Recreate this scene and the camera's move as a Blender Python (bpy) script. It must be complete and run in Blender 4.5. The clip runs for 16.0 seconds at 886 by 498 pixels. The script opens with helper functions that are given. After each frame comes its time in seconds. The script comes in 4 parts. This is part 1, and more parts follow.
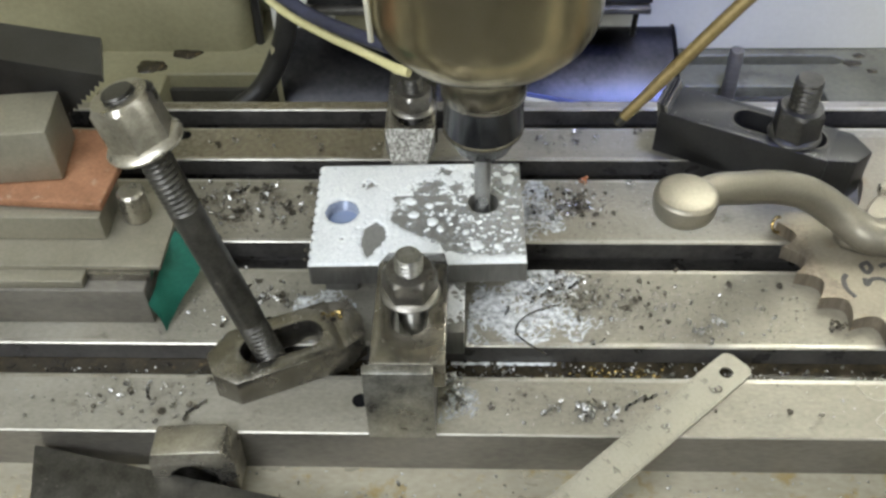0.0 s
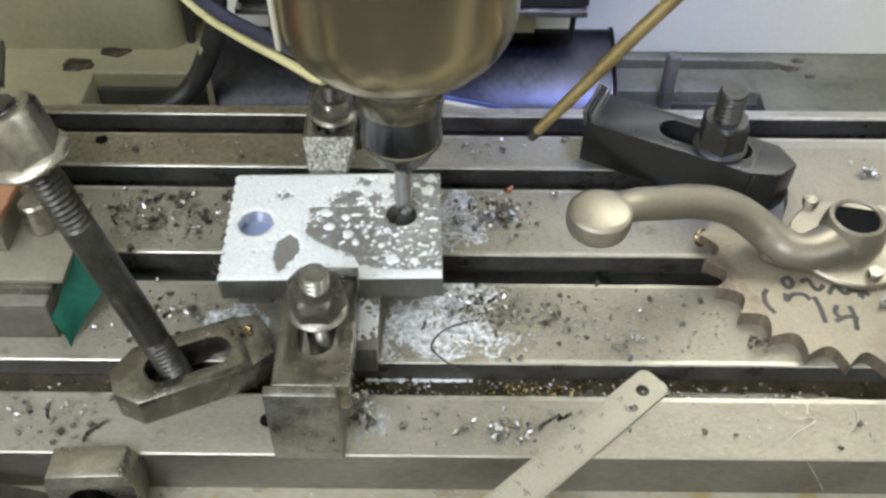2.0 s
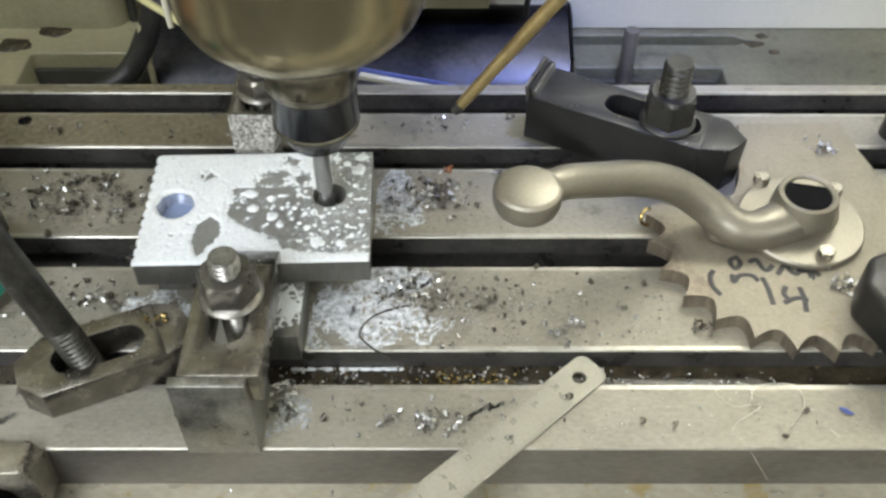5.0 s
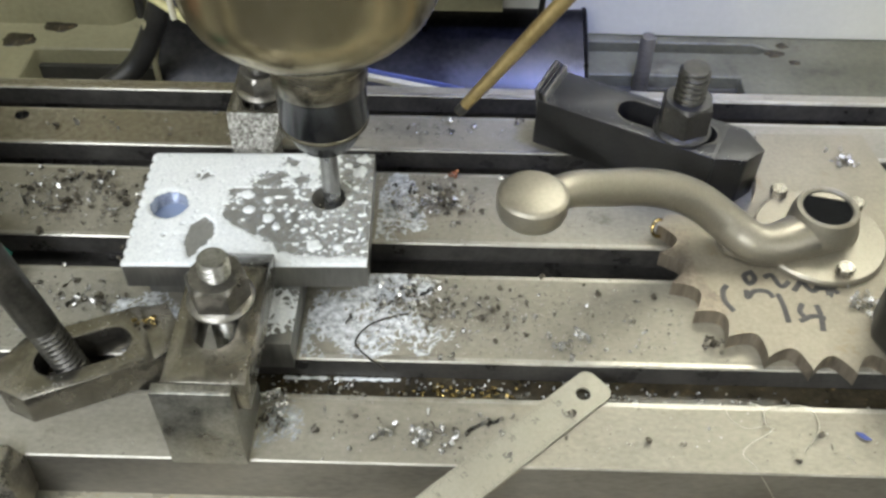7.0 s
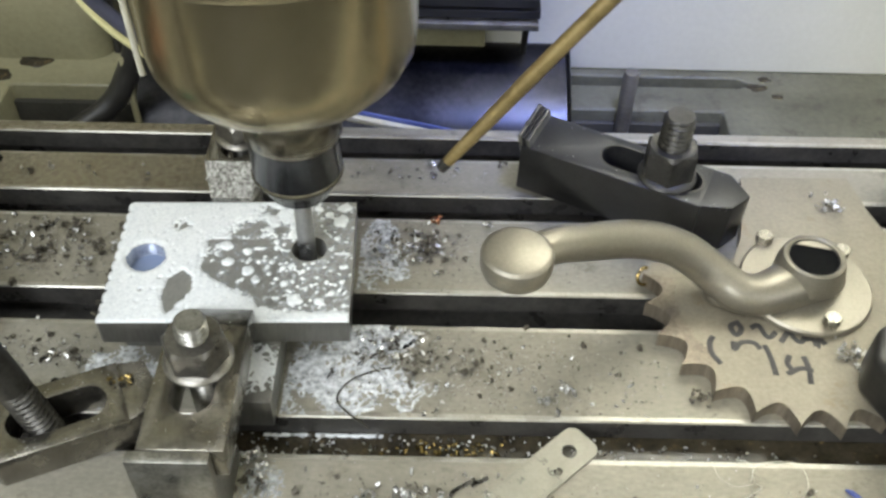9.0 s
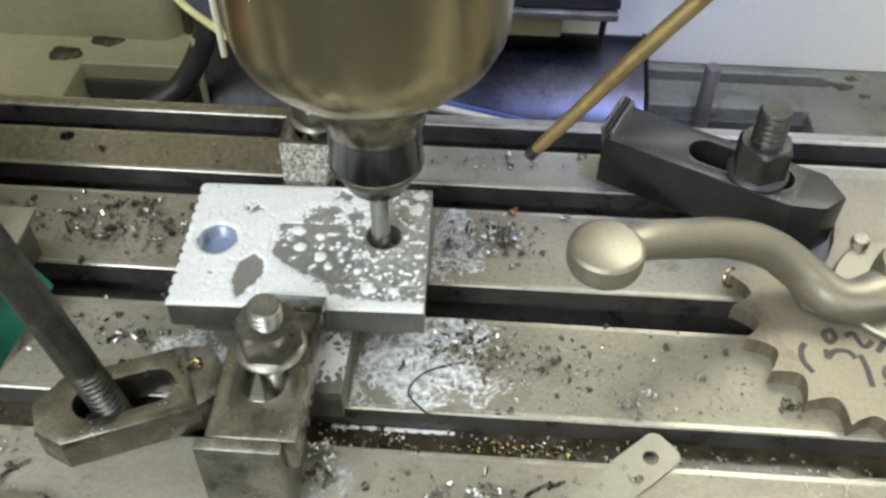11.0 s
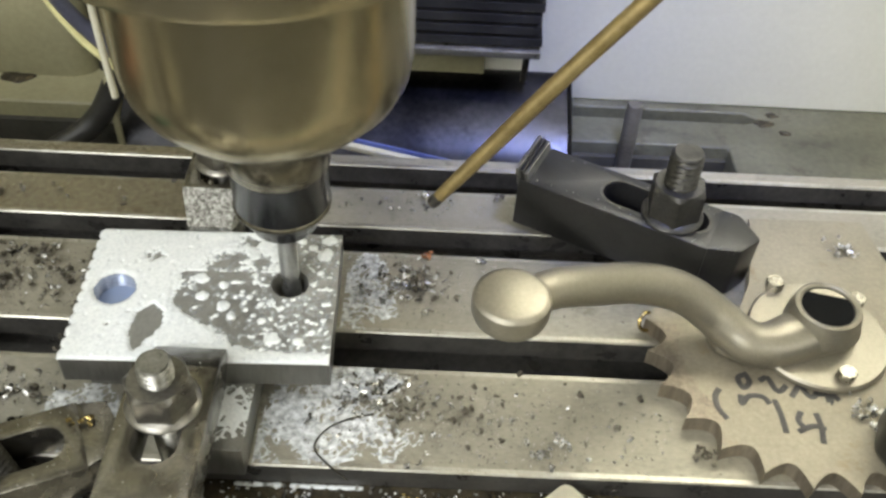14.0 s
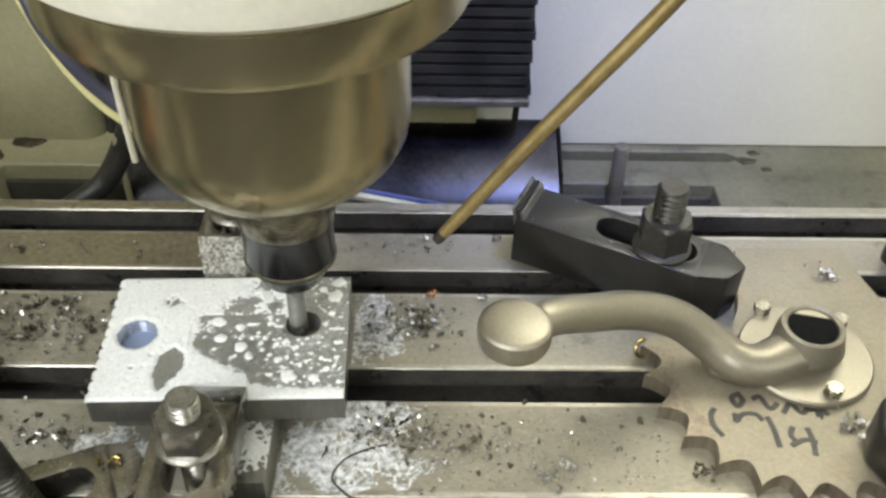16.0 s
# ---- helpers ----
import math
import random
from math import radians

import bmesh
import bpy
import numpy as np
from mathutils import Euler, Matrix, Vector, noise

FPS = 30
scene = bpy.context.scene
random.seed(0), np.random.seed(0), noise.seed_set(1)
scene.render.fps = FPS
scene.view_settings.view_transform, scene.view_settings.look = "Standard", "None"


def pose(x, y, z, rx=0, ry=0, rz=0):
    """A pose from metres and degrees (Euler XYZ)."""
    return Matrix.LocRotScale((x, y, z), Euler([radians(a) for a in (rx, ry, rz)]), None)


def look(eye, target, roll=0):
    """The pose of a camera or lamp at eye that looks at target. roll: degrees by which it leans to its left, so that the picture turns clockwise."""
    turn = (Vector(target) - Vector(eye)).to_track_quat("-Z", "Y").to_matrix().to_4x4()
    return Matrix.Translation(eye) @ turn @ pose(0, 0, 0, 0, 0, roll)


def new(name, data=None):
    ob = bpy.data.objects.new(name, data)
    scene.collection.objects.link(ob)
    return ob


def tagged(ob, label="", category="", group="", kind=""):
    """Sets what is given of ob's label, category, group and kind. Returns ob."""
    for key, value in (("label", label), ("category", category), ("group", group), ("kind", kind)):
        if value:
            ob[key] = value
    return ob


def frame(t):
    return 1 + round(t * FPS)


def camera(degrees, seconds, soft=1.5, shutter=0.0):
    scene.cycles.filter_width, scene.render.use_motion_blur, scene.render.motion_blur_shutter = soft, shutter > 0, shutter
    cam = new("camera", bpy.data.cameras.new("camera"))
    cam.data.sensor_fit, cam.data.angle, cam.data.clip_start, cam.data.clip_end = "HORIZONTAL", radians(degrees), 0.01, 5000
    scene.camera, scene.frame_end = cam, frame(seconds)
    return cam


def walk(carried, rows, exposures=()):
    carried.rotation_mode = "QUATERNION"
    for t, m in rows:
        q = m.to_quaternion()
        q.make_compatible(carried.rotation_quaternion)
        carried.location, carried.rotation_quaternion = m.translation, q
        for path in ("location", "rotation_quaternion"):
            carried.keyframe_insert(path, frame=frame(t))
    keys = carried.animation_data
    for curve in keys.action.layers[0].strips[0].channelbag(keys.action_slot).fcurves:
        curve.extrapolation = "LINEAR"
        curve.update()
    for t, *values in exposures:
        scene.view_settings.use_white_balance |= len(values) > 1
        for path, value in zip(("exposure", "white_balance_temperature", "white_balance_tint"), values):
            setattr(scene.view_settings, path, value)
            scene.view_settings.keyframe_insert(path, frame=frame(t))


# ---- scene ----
cam = camera(49.4, 16.0, soft=2.7)
PATH = [
    (0, (-0.14241, -0.26978, 0.28849), (-0.14950, -0.13081, 0.14483), -1.82),
    (0.5, (-0.14069, -0.26569, 0.29368), (-0.14882, -0.12587, 0.15091), -2.45),
    (1, (-0.12789, -0.26624, 0.29073), (-0.13712, -0.12656, 0.14789), -2.58),
    (1.5, (-0.12557, -0.25850, 0.28278), (-0.12940, -0.12030, 0.13826), -0.37),
    (2, (-0.12272, -0.25664, 0.28830), (-0.12317, -0.11913, 0.14307), 0.41),
    (2.5, (-0.11817, -0.25972, 0.28952), (-0.11699, -0.12240, 0.14412), 0.64),
    (3, (-0.11333, -0.25613, 0.28787), (-0.11473, -0.11962, 0.14171), -0.88),
    (3.5, (-0.10789, -0.25009, 0.27907), (-0.10915, -0.11469, 0.13187), -0.93),
    (6, (-0.09623, -0.24123, 0.26808), (-0.09531, -0.10530, 0.12137), 1.21),
    (6.5, (-0.09505, -0.23659, 0.26172), (-0.09853, -0.10042, 0.11528), -0.06),
    (7, (-0.09442, -0.23704, 0.26335), (-0.09676, -0.10004, 0.11766), 0.68),
    (7.5, (-0.09070, -0.23733, 0.26250), (-0.09454, -0.10126, 0.11598), -0.26),
    (8, (-0.09128, -0.23948, 0.26505), (-0.09480, -0.10160, 0.12022), 0.46),
    (8.5, (-0.09548, -0.24010, 0.27096), (-0.09470, -0.10112, 0.12714), 2.25),
    (9, (-0.09489, -0.22280, 0.26907), (-0.09367, -0.08407, 0.12501), 1.52),
    (9.5, (-0.09964, -0.19992, 0.26431), (-0.10392, -0.06336, 0.11824), 1.26),
    (10, (-0.10311, -0.20211, 0.25589), (-0.11272, -0.06542, 0.11021), 0.76),
    (12.5, (-0.10599, -0.23859, 0.26383), (-0.10728, -0.09812, 0.12147), -0.08),
    (13, (-0.09844, -0.24071, 0.26208), (-0.09414, -0.09908, 0.12094), 0.89),
    (13.5, (-0.09474, -0.22263, 0.26564), (-0.08317, -0.08044, 0.12547), 3.96),
    (14, (-0.09311, -0.20468, 0.25705), (-0.09119, -0.06227, 0.11664), 3.18),
    (14.5, (-0.08639, -0.18834, 0.25039), (-0.09131, -0.04646, 0.10951), 2.23),
    (15, (-0.08455, -0.18274, 0.25030), (-0.09385, -0.03928, 0.11125), 2.13),
    (15.5, (-0.09304, -0.19362, 0.25857), (-0.10030, -0.05103, 0.11852), 2.27),
    (16, (-0.09670, -0.22223, 0.26555), (-0.09365, -0.07214, 0.13340), 1.31),
]
walk(cam, [(t, look(eye, target, roll)) for t, eye, target, roll in PATH], exposures=[(0, -0.06, 6050, 11), (1.5, 0.05, 6050, 11), (9, 0.05, 6150, 10), (12.5, 0.06, 6200, 9), (14, 0.08, 6500, 9), (16, 0.08, 6500, 9)])

# ---------------------------------------------------------------- world and light
world = bpy.data.worlds.new("workshop_air")
scene.world = world
world.use_nodes = True
world.node_tree.nodes["Background"].inputs[0].default_value = (0.9, 0.88, 0.8, 1)
world.node_tree.nodes["Background"].inputs[1].default_value = 0.17


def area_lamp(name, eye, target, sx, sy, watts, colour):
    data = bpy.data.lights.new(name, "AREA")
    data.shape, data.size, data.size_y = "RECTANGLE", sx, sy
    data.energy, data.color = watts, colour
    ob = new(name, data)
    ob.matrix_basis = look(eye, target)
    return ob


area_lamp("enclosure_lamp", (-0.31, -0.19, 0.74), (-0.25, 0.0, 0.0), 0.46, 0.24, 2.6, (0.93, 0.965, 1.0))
# Added fill aimed at the back wall to brighten it; no source known there.
area_lamp("wall_wash_fill", (0.16, 0.13, 0.46), (0.16, 1.13, 0.36), 0.40, 0.03, 5.6, (1.0, 0.985, 0.94))
# Added fill that lightens the right side of the spindle and nuts.
area_lamp("right_front_fill", (0.58, -0.62, 0.52), (-0.10, 0.0, 0.10), 0.35, 0.5, 1.4, (0.97, 0.98, 1.0))
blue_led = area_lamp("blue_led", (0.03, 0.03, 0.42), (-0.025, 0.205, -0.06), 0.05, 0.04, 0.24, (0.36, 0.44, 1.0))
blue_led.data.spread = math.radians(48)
# Added front fill, lifts slot walls and the dark left; not a known lamp.
area_lamp("front_left_fill", (-0.60, -0.64, 0.62), (-0.22, -0.03, 0.0), 0.8, 0.3, 12.0, (0.95, 0.97, 1.0))

# ---------------------------------------------------------------- materials
def principled(name):
    m = bpy.data.materials.new(name)
    m.use_nodes = True
    return m, m.node_tree, m.node_tree.nodes["Principled BSDF"]


def node(tree, kind, **values):
    n = tree.nodes.new(kind)
    for key, value in values.items():
        n.inputs[key].default_value = value
    return n


def ramp(tree, source, stops):
    r = tree.nodes.new("ShaderNodeValToRGB")
    e = r.color_ramp.elements
    while len(e) < len(stops):
        e.new(0.5)
    for n, (p, c) in enumerate(stops):
        e[n].position, e[n].color = p, (*c, 1)
    tree.links.new(source, r.inputs[0])
    return r


def surface(name, dark, light, metal=0.0, rough=(0.35, 0.6), big=30, fine=900, bump=0.15, stretch=(1, 1, 1), stain=None, stain_at=0.62, mid=(0.35, 0.65), dist=0.0004, oil=None):
    """A two-scale surface: broad mottling, fine grain, optional stains, fine relief. Scales are per metre."""
    m, t, b = principled(name)
    co = t.nodes.new("ShaderNodeTexCoord")
    mp = t.nodes.new("ShaderNodeMapping")
    mp.inputs["Scale"].default_value = stretch
    t.links.new(co.outputs["Object"], mp.inputs["Vector"])
    n1 = node(t, "ShaderNodeTexNoise", Scale=big, Detail=6, Roughness=0.6)
    n2 = node(t, "ShaderNodeTexNoise", Scale=fine, Detail=3, Roughness=0.6)
    for n in (n1, n2):
        t.links.new(mp.outputs[0], n.inputs["Vector"])
    mix = t.nodes.new("ShaderNodeMath")
    mix.operation = "MULTIPLY_ADD"
    mix.inputs[1].default_value = 0.35
    t.links.new(n2.outputs[0], mix.inputs[0])
    half = t.nodes.new("ShaderNodeMath")
    half.operation = "MULTIPLY"
    half.inputs[1].default_value = 0.65
    t.links.new(n1.outputs[0], half.inputs[0])
    t.links.new(half.outputs[0], mix.inputs[2])
    base = ramp(t, mix.outputs[0], [(mid[0], dark), (mid[1], light)])
    colour = base.outputs[0]
    if stain:
        n3 = node(t, "ShaderNodeTexNoise", Scale=big * 2.3, Detail=8, Roughness=0.7)
        t.links.new(co.outputs["Object"], n3.inputs["Vector"])
        f = ramp(t, n3.outputs[0], [(stain_at, (0, 0, 0)), (stain_at + 0.1, (0.8, 0.8, 0.8))])
        mx = t.nodes.new("ShaderNodeMix")
        mx.data_type = "RGBA"
        t.links.new(f.outputs[0], mx.inputs["Factor"])
        t.links.new(colour, mx.inputs["A"])
        mx.inputs["B"].default_value = (*stain, 1)
        colour = mx.outputs["Result"]
    if oil:
        n4 = node(t, "ShaderNodeTexNoise", Scale=7.0, Detail=4, Roughness=0.55)
        t.links.new(mp.outputs[0], n4.inputs["Vector"])
        f = ramp(t, n4.outputs[0], [(0.42, (0, 0, 0)), (0.62, (0.75, 0.75, 0.75))])
        mx = t.nodes.new("ShaderNodeMix")
        mx.data_type, mx.blend_type = "RGBA", "MULTIPLY"
        t.links.new(f.outputs[0], mx.inputs["Factor"])
        t.links.new(colour, mx.inputs["A"])
        mx.inputs["B"].default_value = (*oil, 1)
        colour = mx.outputs["Result"]
    t.links.new(colour, b.inputs["Base Color"])
    rr = ramp(t, n1.outputs[0], [(0.3, (rough[0],) * 3), (0.7, (rough[1],) * 3)])
    t.links.new(rr.outputs[0], b.inputs["Roughness"])
    b.inputs["Metallic"].default_value = metal
    bp = t.nodes.new("ShaderNodeBump")
    bp.inputs["Strength"].default_value = bump
    bp.inputs["Distance"].default_value = dist
    t.links.new(mix.outputs[0], bp.inputs["Height"])
    t.links.new(bp.outputs[0], b.inputs["Normal"])
    return m


M_TABLE = surface("ground_cast_iron", (0.175, 0.162, 0.125), (0.305, 0.288, 0.238), 0.3, (0.42, 0.6), 26, 700, 0.22, (0.6, 1, 1), (0.11, 0.092, 0.065), 0.575, oil=(0.98, 0.945, 0.87))
# Slot faces: oily iron, with the shade of the recess in the colour.
M_SLOT_SHADED = surface("shaded_oily_slot_iron", (0.042, 0.039, 0.036), (0.11, 0.103, 0.09), 0.4, (0.22, 0.45), 60, 500, 0.2)
M_EDGE = surface("worn_iron_edge", (0.26, 0.245, 0.20), (0.44, 0.42, 0.365), 0.7, (0.3, 0.45), 60, 800, 0.2, stain=(0.2, 0.17, 0.12))
# Table front: oily iron, darkened because that face lies in shadow.
M_FRONT = surface("dim_oily_iron_face", (0.09, 0.083, 0.068), (0.2, 0.185, 0.155), 0.5, (0.35, 0.5), 40, 700, 0.2, (0.4, 1, 1))
M_LEDGE = surface("oil_stained_ledge", (0.26, 0.235, 0.17), (0.42, 0.39, 0.30), 0.35, (0.2, 0.4), 35, 500, 0.3, (0.5, 1, 1), (0.30, 0.22, 0.07), 0.55)
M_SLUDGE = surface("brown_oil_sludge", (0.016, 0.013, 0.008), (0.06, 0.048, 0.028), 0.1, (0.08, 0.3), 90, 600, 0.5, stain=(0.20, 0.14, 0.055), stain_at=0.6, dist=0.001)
M_CLAMP = surface("bright_clamp_steel", (0.20, 0.19, 0.165), (0.40, 0.385, 0.34), 0.85, (0.25, 0.42), 80, 900, 0.2, stain=(0.10, 0.09, 0.07), stain_at=0.62)
M_CLAMP_DARK = surface("oiled_clamp_steel", (0.105, 0.096, 0.078), (0.27, 0.25, 0.205), 0.88, (0.15, 0.33), 70, 900, 0.3, stain=(0.05, 0.045, 0.04))
M_WETNOSE = surface("wet_nose_steel", (0.05, 0.046, 0.038), (0.13, 0.12, 0.10), 0.7, (0.10, 0.24), 120, 900, 0.35, stain=(0.3, 0.3, 0.29), stain_at=0.66)
M_CAST = surface("rough_sawn_steel", (0.10, 0.095, 0.08), (0.55, 0.54, 0.50), 0.6, (0.3, 0.6), 700, 1900, 0.9, mid=(0.42, 0.62), dist=0.001)
M_BLACK = surface("black_oxide_steel", (0.016, 0.0152, 0.013), (0.036, 0.0345, 0.030), 0.3, (0.28, 0.44), 60, 900, 0.2, stain=(0.055, 0.055, 0.053), stain_at=0.68)
M_STUD = surface("threaded_stud_steel", (0.12, 0.115, 0.10), (0.34, 0.33, 0.29), 0.85, (0.25, 0.45), 150, 900, 0.2, stain=(0.04, 0.037, 0.03))
M_DSTUD = surface("dark_oxide_stud", (0.035, 0.033, 0.028), (0.09, 0.085, 0.072), 0.7, (0.3, 0.5), 120, 900, 0.3, stain=(0.16, 0.15, 0.13), stain_at=0.6)
M_NUT = surface("nickel_nut_steel", (0.24, 0.225, 0.185), (0.46, 0.43, 0.36), 0.9, (0.22, 0.4), 120, 800, 0.2, stain=(0.11, 0.095, 0.07))
M_WETNUT = surface("oily_nut_steel", (0.12, 0.112, 0.095), (0.25, 0.236, 0.205), 0.85, (0.26, 0.40), 90, 800, 0.08, stain=(0.05, 0.045, 0.036), stain_at=0.6)
M_PLATE = surface("milled_plate_aluminium", (0.20, 0.195, 0.18), (0.30, 0.293, 0.272), 0.45, (0.30, 0.48), 60, 900, 0.15, (1, 0.5, 1), stain=(0.11, 0.105, 0.095), stain_at=0.6)
M_PLATE_SIDE = surface("sawn_plate_edge", (0.13, 0.125, 0.11), (0.22, 0.215, 0.195), 0.7, (0.3, 0.45), 60, 700, 0.2, (1, 1, 0.2))
M_LEVER = surface("satin_nickel_casting", (0.228, 0.208, 0.163), (0.322, 0.294, 0.232), 0.74, (0.36, 0.46), 18, 900, 0.06, stain=(0.30, 0.26, 0.19), stain_at=0.66)
M_SPROCKET = surface("plasma_cut_steel", (0.165, 0.143, 0.100), (0.265, 0.237, 0.174), 0.3, (0.36, 0.6), 32, 600, 0.2, stain=(0.19, 0.145, 0.085), stain_at=0.6)
M_CUT_EDGE = surface("dark_cut_edge", (0.10, 0.082, 0.058), (0.27, 0.23, 0.17), 0.5, (0.35, 0.55), 80, 700, 0.4, (1, 1, 0.2))
M_INK = surface("black_marker_ink", (0.018, 0.017, 0.016), (0.05, 0.045, 0.04), 0.0, (0.5, 0.6), 300, 1200, 0.0)
M_RULER = surface("etched_ruler_steel", (0.23, 0.215, 0.165), (0.31, 0.29, 0.23), 0.35, (0.42, 0.52), 25, 900, 0.05)
M_RULER_INK = surface("worn_etched_marks", (0.085, 0.078, 0.06), (0.17, 0.158, 0.125), 0.2, (0.5, 0.6), 500, 1500, 0.0)
M_SPINDLE = surface("turned_spindle_steel", (0.31, 0.268, 0.168), (0.50, 0.44, 0.295), 0.95, (0.19, 0.29), 9, 500, 0.04, (1.6, 1.6, 0.5), stain=(0.22, 0.19, 0.14), stain_at=0.68)
M_COLLAR = surface("polished_collar_steel", (0.17, 0.154, 0.118), (0.29, 0.266, 0.21), 0.95, (0.20, 0.30), 20, 500, 0.05, (1, 1, 8))
M_CAP = surface("cream_head_paint", (0.52, 0.50, 0.42), (0.64, 0.62, 0.53), 0.0, (0.35, 0.5), 14, 400, 0.1, stain=(0.40, 0.36, 0.26), stain_at=0.7)
M_COLLET = surface("blued_collet_nut", (0.008, 0.008, 0.009), (0.018, 0.018, 0.020), 0.2, (0.18, 0.28), 30, 500, 0.05)
M_CUTTER = surface("carbide_cutter", (0.30, 0.30, 0.29), (0.42, 0.42, 0.41), 0.9, (0.25, 0.35), 60, 700, 0.1)
M_PAINT = surface("cream_machine_paint", (0.77, 0.758, 0.665), (0.86, 0.848, 0.755), 0.0, (0.32, 0.5), 8, 300, 0.08, stain=(0.42, 0.39, 0.29), stain_at=0.70)
# Grime on cream paint, with the shade of the rear ledge mixed in.
M_GRIMY_DIM = surface("dim_grimy_cream_paint", (0.066, 0.064, 0.043), (0.130, 0.126, 0.086), 0.0, (0.4, 0.65), 30, 300, 0.25, stain=(0.05, 0.045, 0.032), stain_at=0.55)
# Yellower paint than the back wall, darkened further for the shaded left side.
M_AGED_DIM = surface("dim_yellowed_cream_paint", (0.215, 0.197, 0.115), (0.315, 0.292, 0.178), 0.0, (0.35, 0.55), 14, 300, 0.1, stain=(0.20, 0.17, 0.09), stain_at=0.62)
# Dirt plus the shade down in the well, both in the colour.
M_WELL_DIM = surface("dim_dirty_floor", (0.024, 0.023, 0.018), (0.06, 0.056, 0.044), 0.0, (0.45, 0.8), 40, 400, 0.4, stain=(0.09, 0.085, 0.07))
M_COVER = surface("dark_way_cover_steel", (0.016, 0.016, 0.018), (0.046, 0.045, 0.047), 1.0, (0.26, 0.40), 30, 300, 0.15, stain=(0.03, 0.03, 0.033), stain_at=0.63)
M_RUBBER = surface("black_bellows_rubber", (0.010, 0.010, 0.010), (0.024, 0.023, 0.022), 0.0, (0.4, 0.6), 60, 500, 0.2)
M_HOSE = surface("dark_rubber_hose", (0.012, 0.0115, 0.010), (0.03, 0.028, 0.024), 0.0, (0.35, 0.5), 60, 500, 0.2)
M_CABLE = surface("dark_blue_sheath", (0.015, 0.016, 0.03), (0.04, 0.042, 0.075), 0.0, (0.3, 0.45), 60, 500, 0.2)
M_YELLOW = surface("yellowed_plastic_tube", (0.46, 0.42, 0.20), (0.62, 0.57, 0.31), 0.0, (0.25, 0.4), 40, 500, 0.1)
M_BRASS_TUBE = surface("tarnished_brass_tube", (0.20, 0.145, 0.055), (0.34, 0.26, 0.115), 0.55, (0.35, 0.5), 60, 700, 0.2, stain=(0.12, 0.08, 0.03))
M_BLUE = surface("blue_wiper_rubber", (0.05, 0.07, 0.22), (0.10, 0.13, 0.34), 0.0, (0.35, 0.5), 60, 500, 0.1)
M_WHITE = surface("white_wiper_felt", (0.42, 0.40, 0.31), (0.55, 0.53, 0.43), 0.0, (0.5, 0.7), 60, 500, 0.2)
M_GREEN = surface("green_masking_tape", (0.012, 0.13, 0.085), (0.03, 0.22, 0.15), 0.0, (0.45, 0.6), 50, 600, 0.3, stain=(0.01, 0.07, 0.05))
M_RUST = surface("orange_rusty_steel", (0.17, 0.075, 0.032), (0.33, 0.165, 0.085), 0.1, (0.6, 0.85), 70, 700, 0.6, stain=(0.40, 0.33, 0.24), stain_at=0.6)
M_BLOCK = surface("ground_block_steel", (0.18, 0.165, 0.12), (0.275, 0.256, 0.196), 0.5, (0.35, 0.5), 30, 700, 0.12, stain=(0.30, 0.27, 0.2))
M_CHIP = surface("aluminium_swarf", (0.22, 0.215, 0.20), (0.62, 0.61, 0.58), 0.9, (0.18, 0.4), 400, 1500, 0.2)
M_DARKCHIP = surface("oily_dark_swarf", (0.045, 0.04, 0.03), (0.16, 0.14, 0.105), 0.6, (0.3, 0.5), 300, 1500, 0.2)
M_COPPER = surface("copper_tinted_chip", (0.26, 0.09, 0.04), (0.5, 0.24, 0.13), 0.8, (0.25, 0.4), 200, 1500, 0.1)
M_BRASS = surface("brass_swarf", (0.26, 0.185, 0.06), (0.48, 0.37, 0.15), 0.9, (0.18, 0.3), 200, 1500, 0.1)
M_WIRE = surface("fine_steel_wire", (0.35, 0.33, 0.27), (0.6, 0.58, 0.5), 0.8, (0.3, 0.4), 200, 1500, 0.0)


def foam_material(name, milk, film, alpha=1.0):
    m, t, b = principled(name)
    n = node(t, "ShaderNodeTexNoise", Scale=900, Detail=4)
    co = t.nodes.new("ShaderNodeTexCoord")
    t.links.new(co.outputs["Object"], n.inputs["Vector"])
    r = ramp(t, n.outputs[0], [(0.3, film), (0.6, milk)])
    t.links.new(r.outputs[0], b.inputs["Base Color"])
    b.inputs["Roughness"].default_value = 0.38
    if alpha < 1:
        veil = node(t, "ShaderNodeTexNoise", Scale=420, Detail=5)
        t.links.new(co.outputs["Object"], veil.inputs["Vector"])
        r2 = ramp(t, veil.outputs[0], [(0.32, (alpha * 0.4,) * 3), (0.68, (min(1.0, alpha * 1.25),) * 3)])
        t.links.new(r2.outputs[0], b.inputs["Alpha"])
    b.inputs["Subsurface Weight"].default_value = 0.15
    b.inputs["Subsurface Radius"].default_value = (0.001, 0.001, 0.001)
    bp = t.nodes.new("ShaderNodeBump")
    bp.inputs["Strength"].default_value, bp.inputs["Distance"].default_value = 0.10, 0.0003
    t.links.new(n.outputs[0], bp.inputs["Height"])
    t.links.new(bp.outputs[0], b.inputs["Normal"])
    return m


M_FOAM = foam_material("white_coolant_foam", (0.71, 0.722, 0.715), (0.58, 0.598, 0.60))
M_FILM = foam_material("thin_coolant_film", (0.80, 0.82, 0.83), (0.60, 0.62, 0.64), 0.75)
M_HALO = foam_material("foam_halo", (0.72, 0.74, 0.74), (0.5, 0.52, 0.52), 0.5)
M_THREAD = surface("coolant_wet_thread", (0.18, 0.215, 0.31), (0.38, 0.43, 0.56), 0.2, (0.15, 0.3), 200, 900, 0.2)
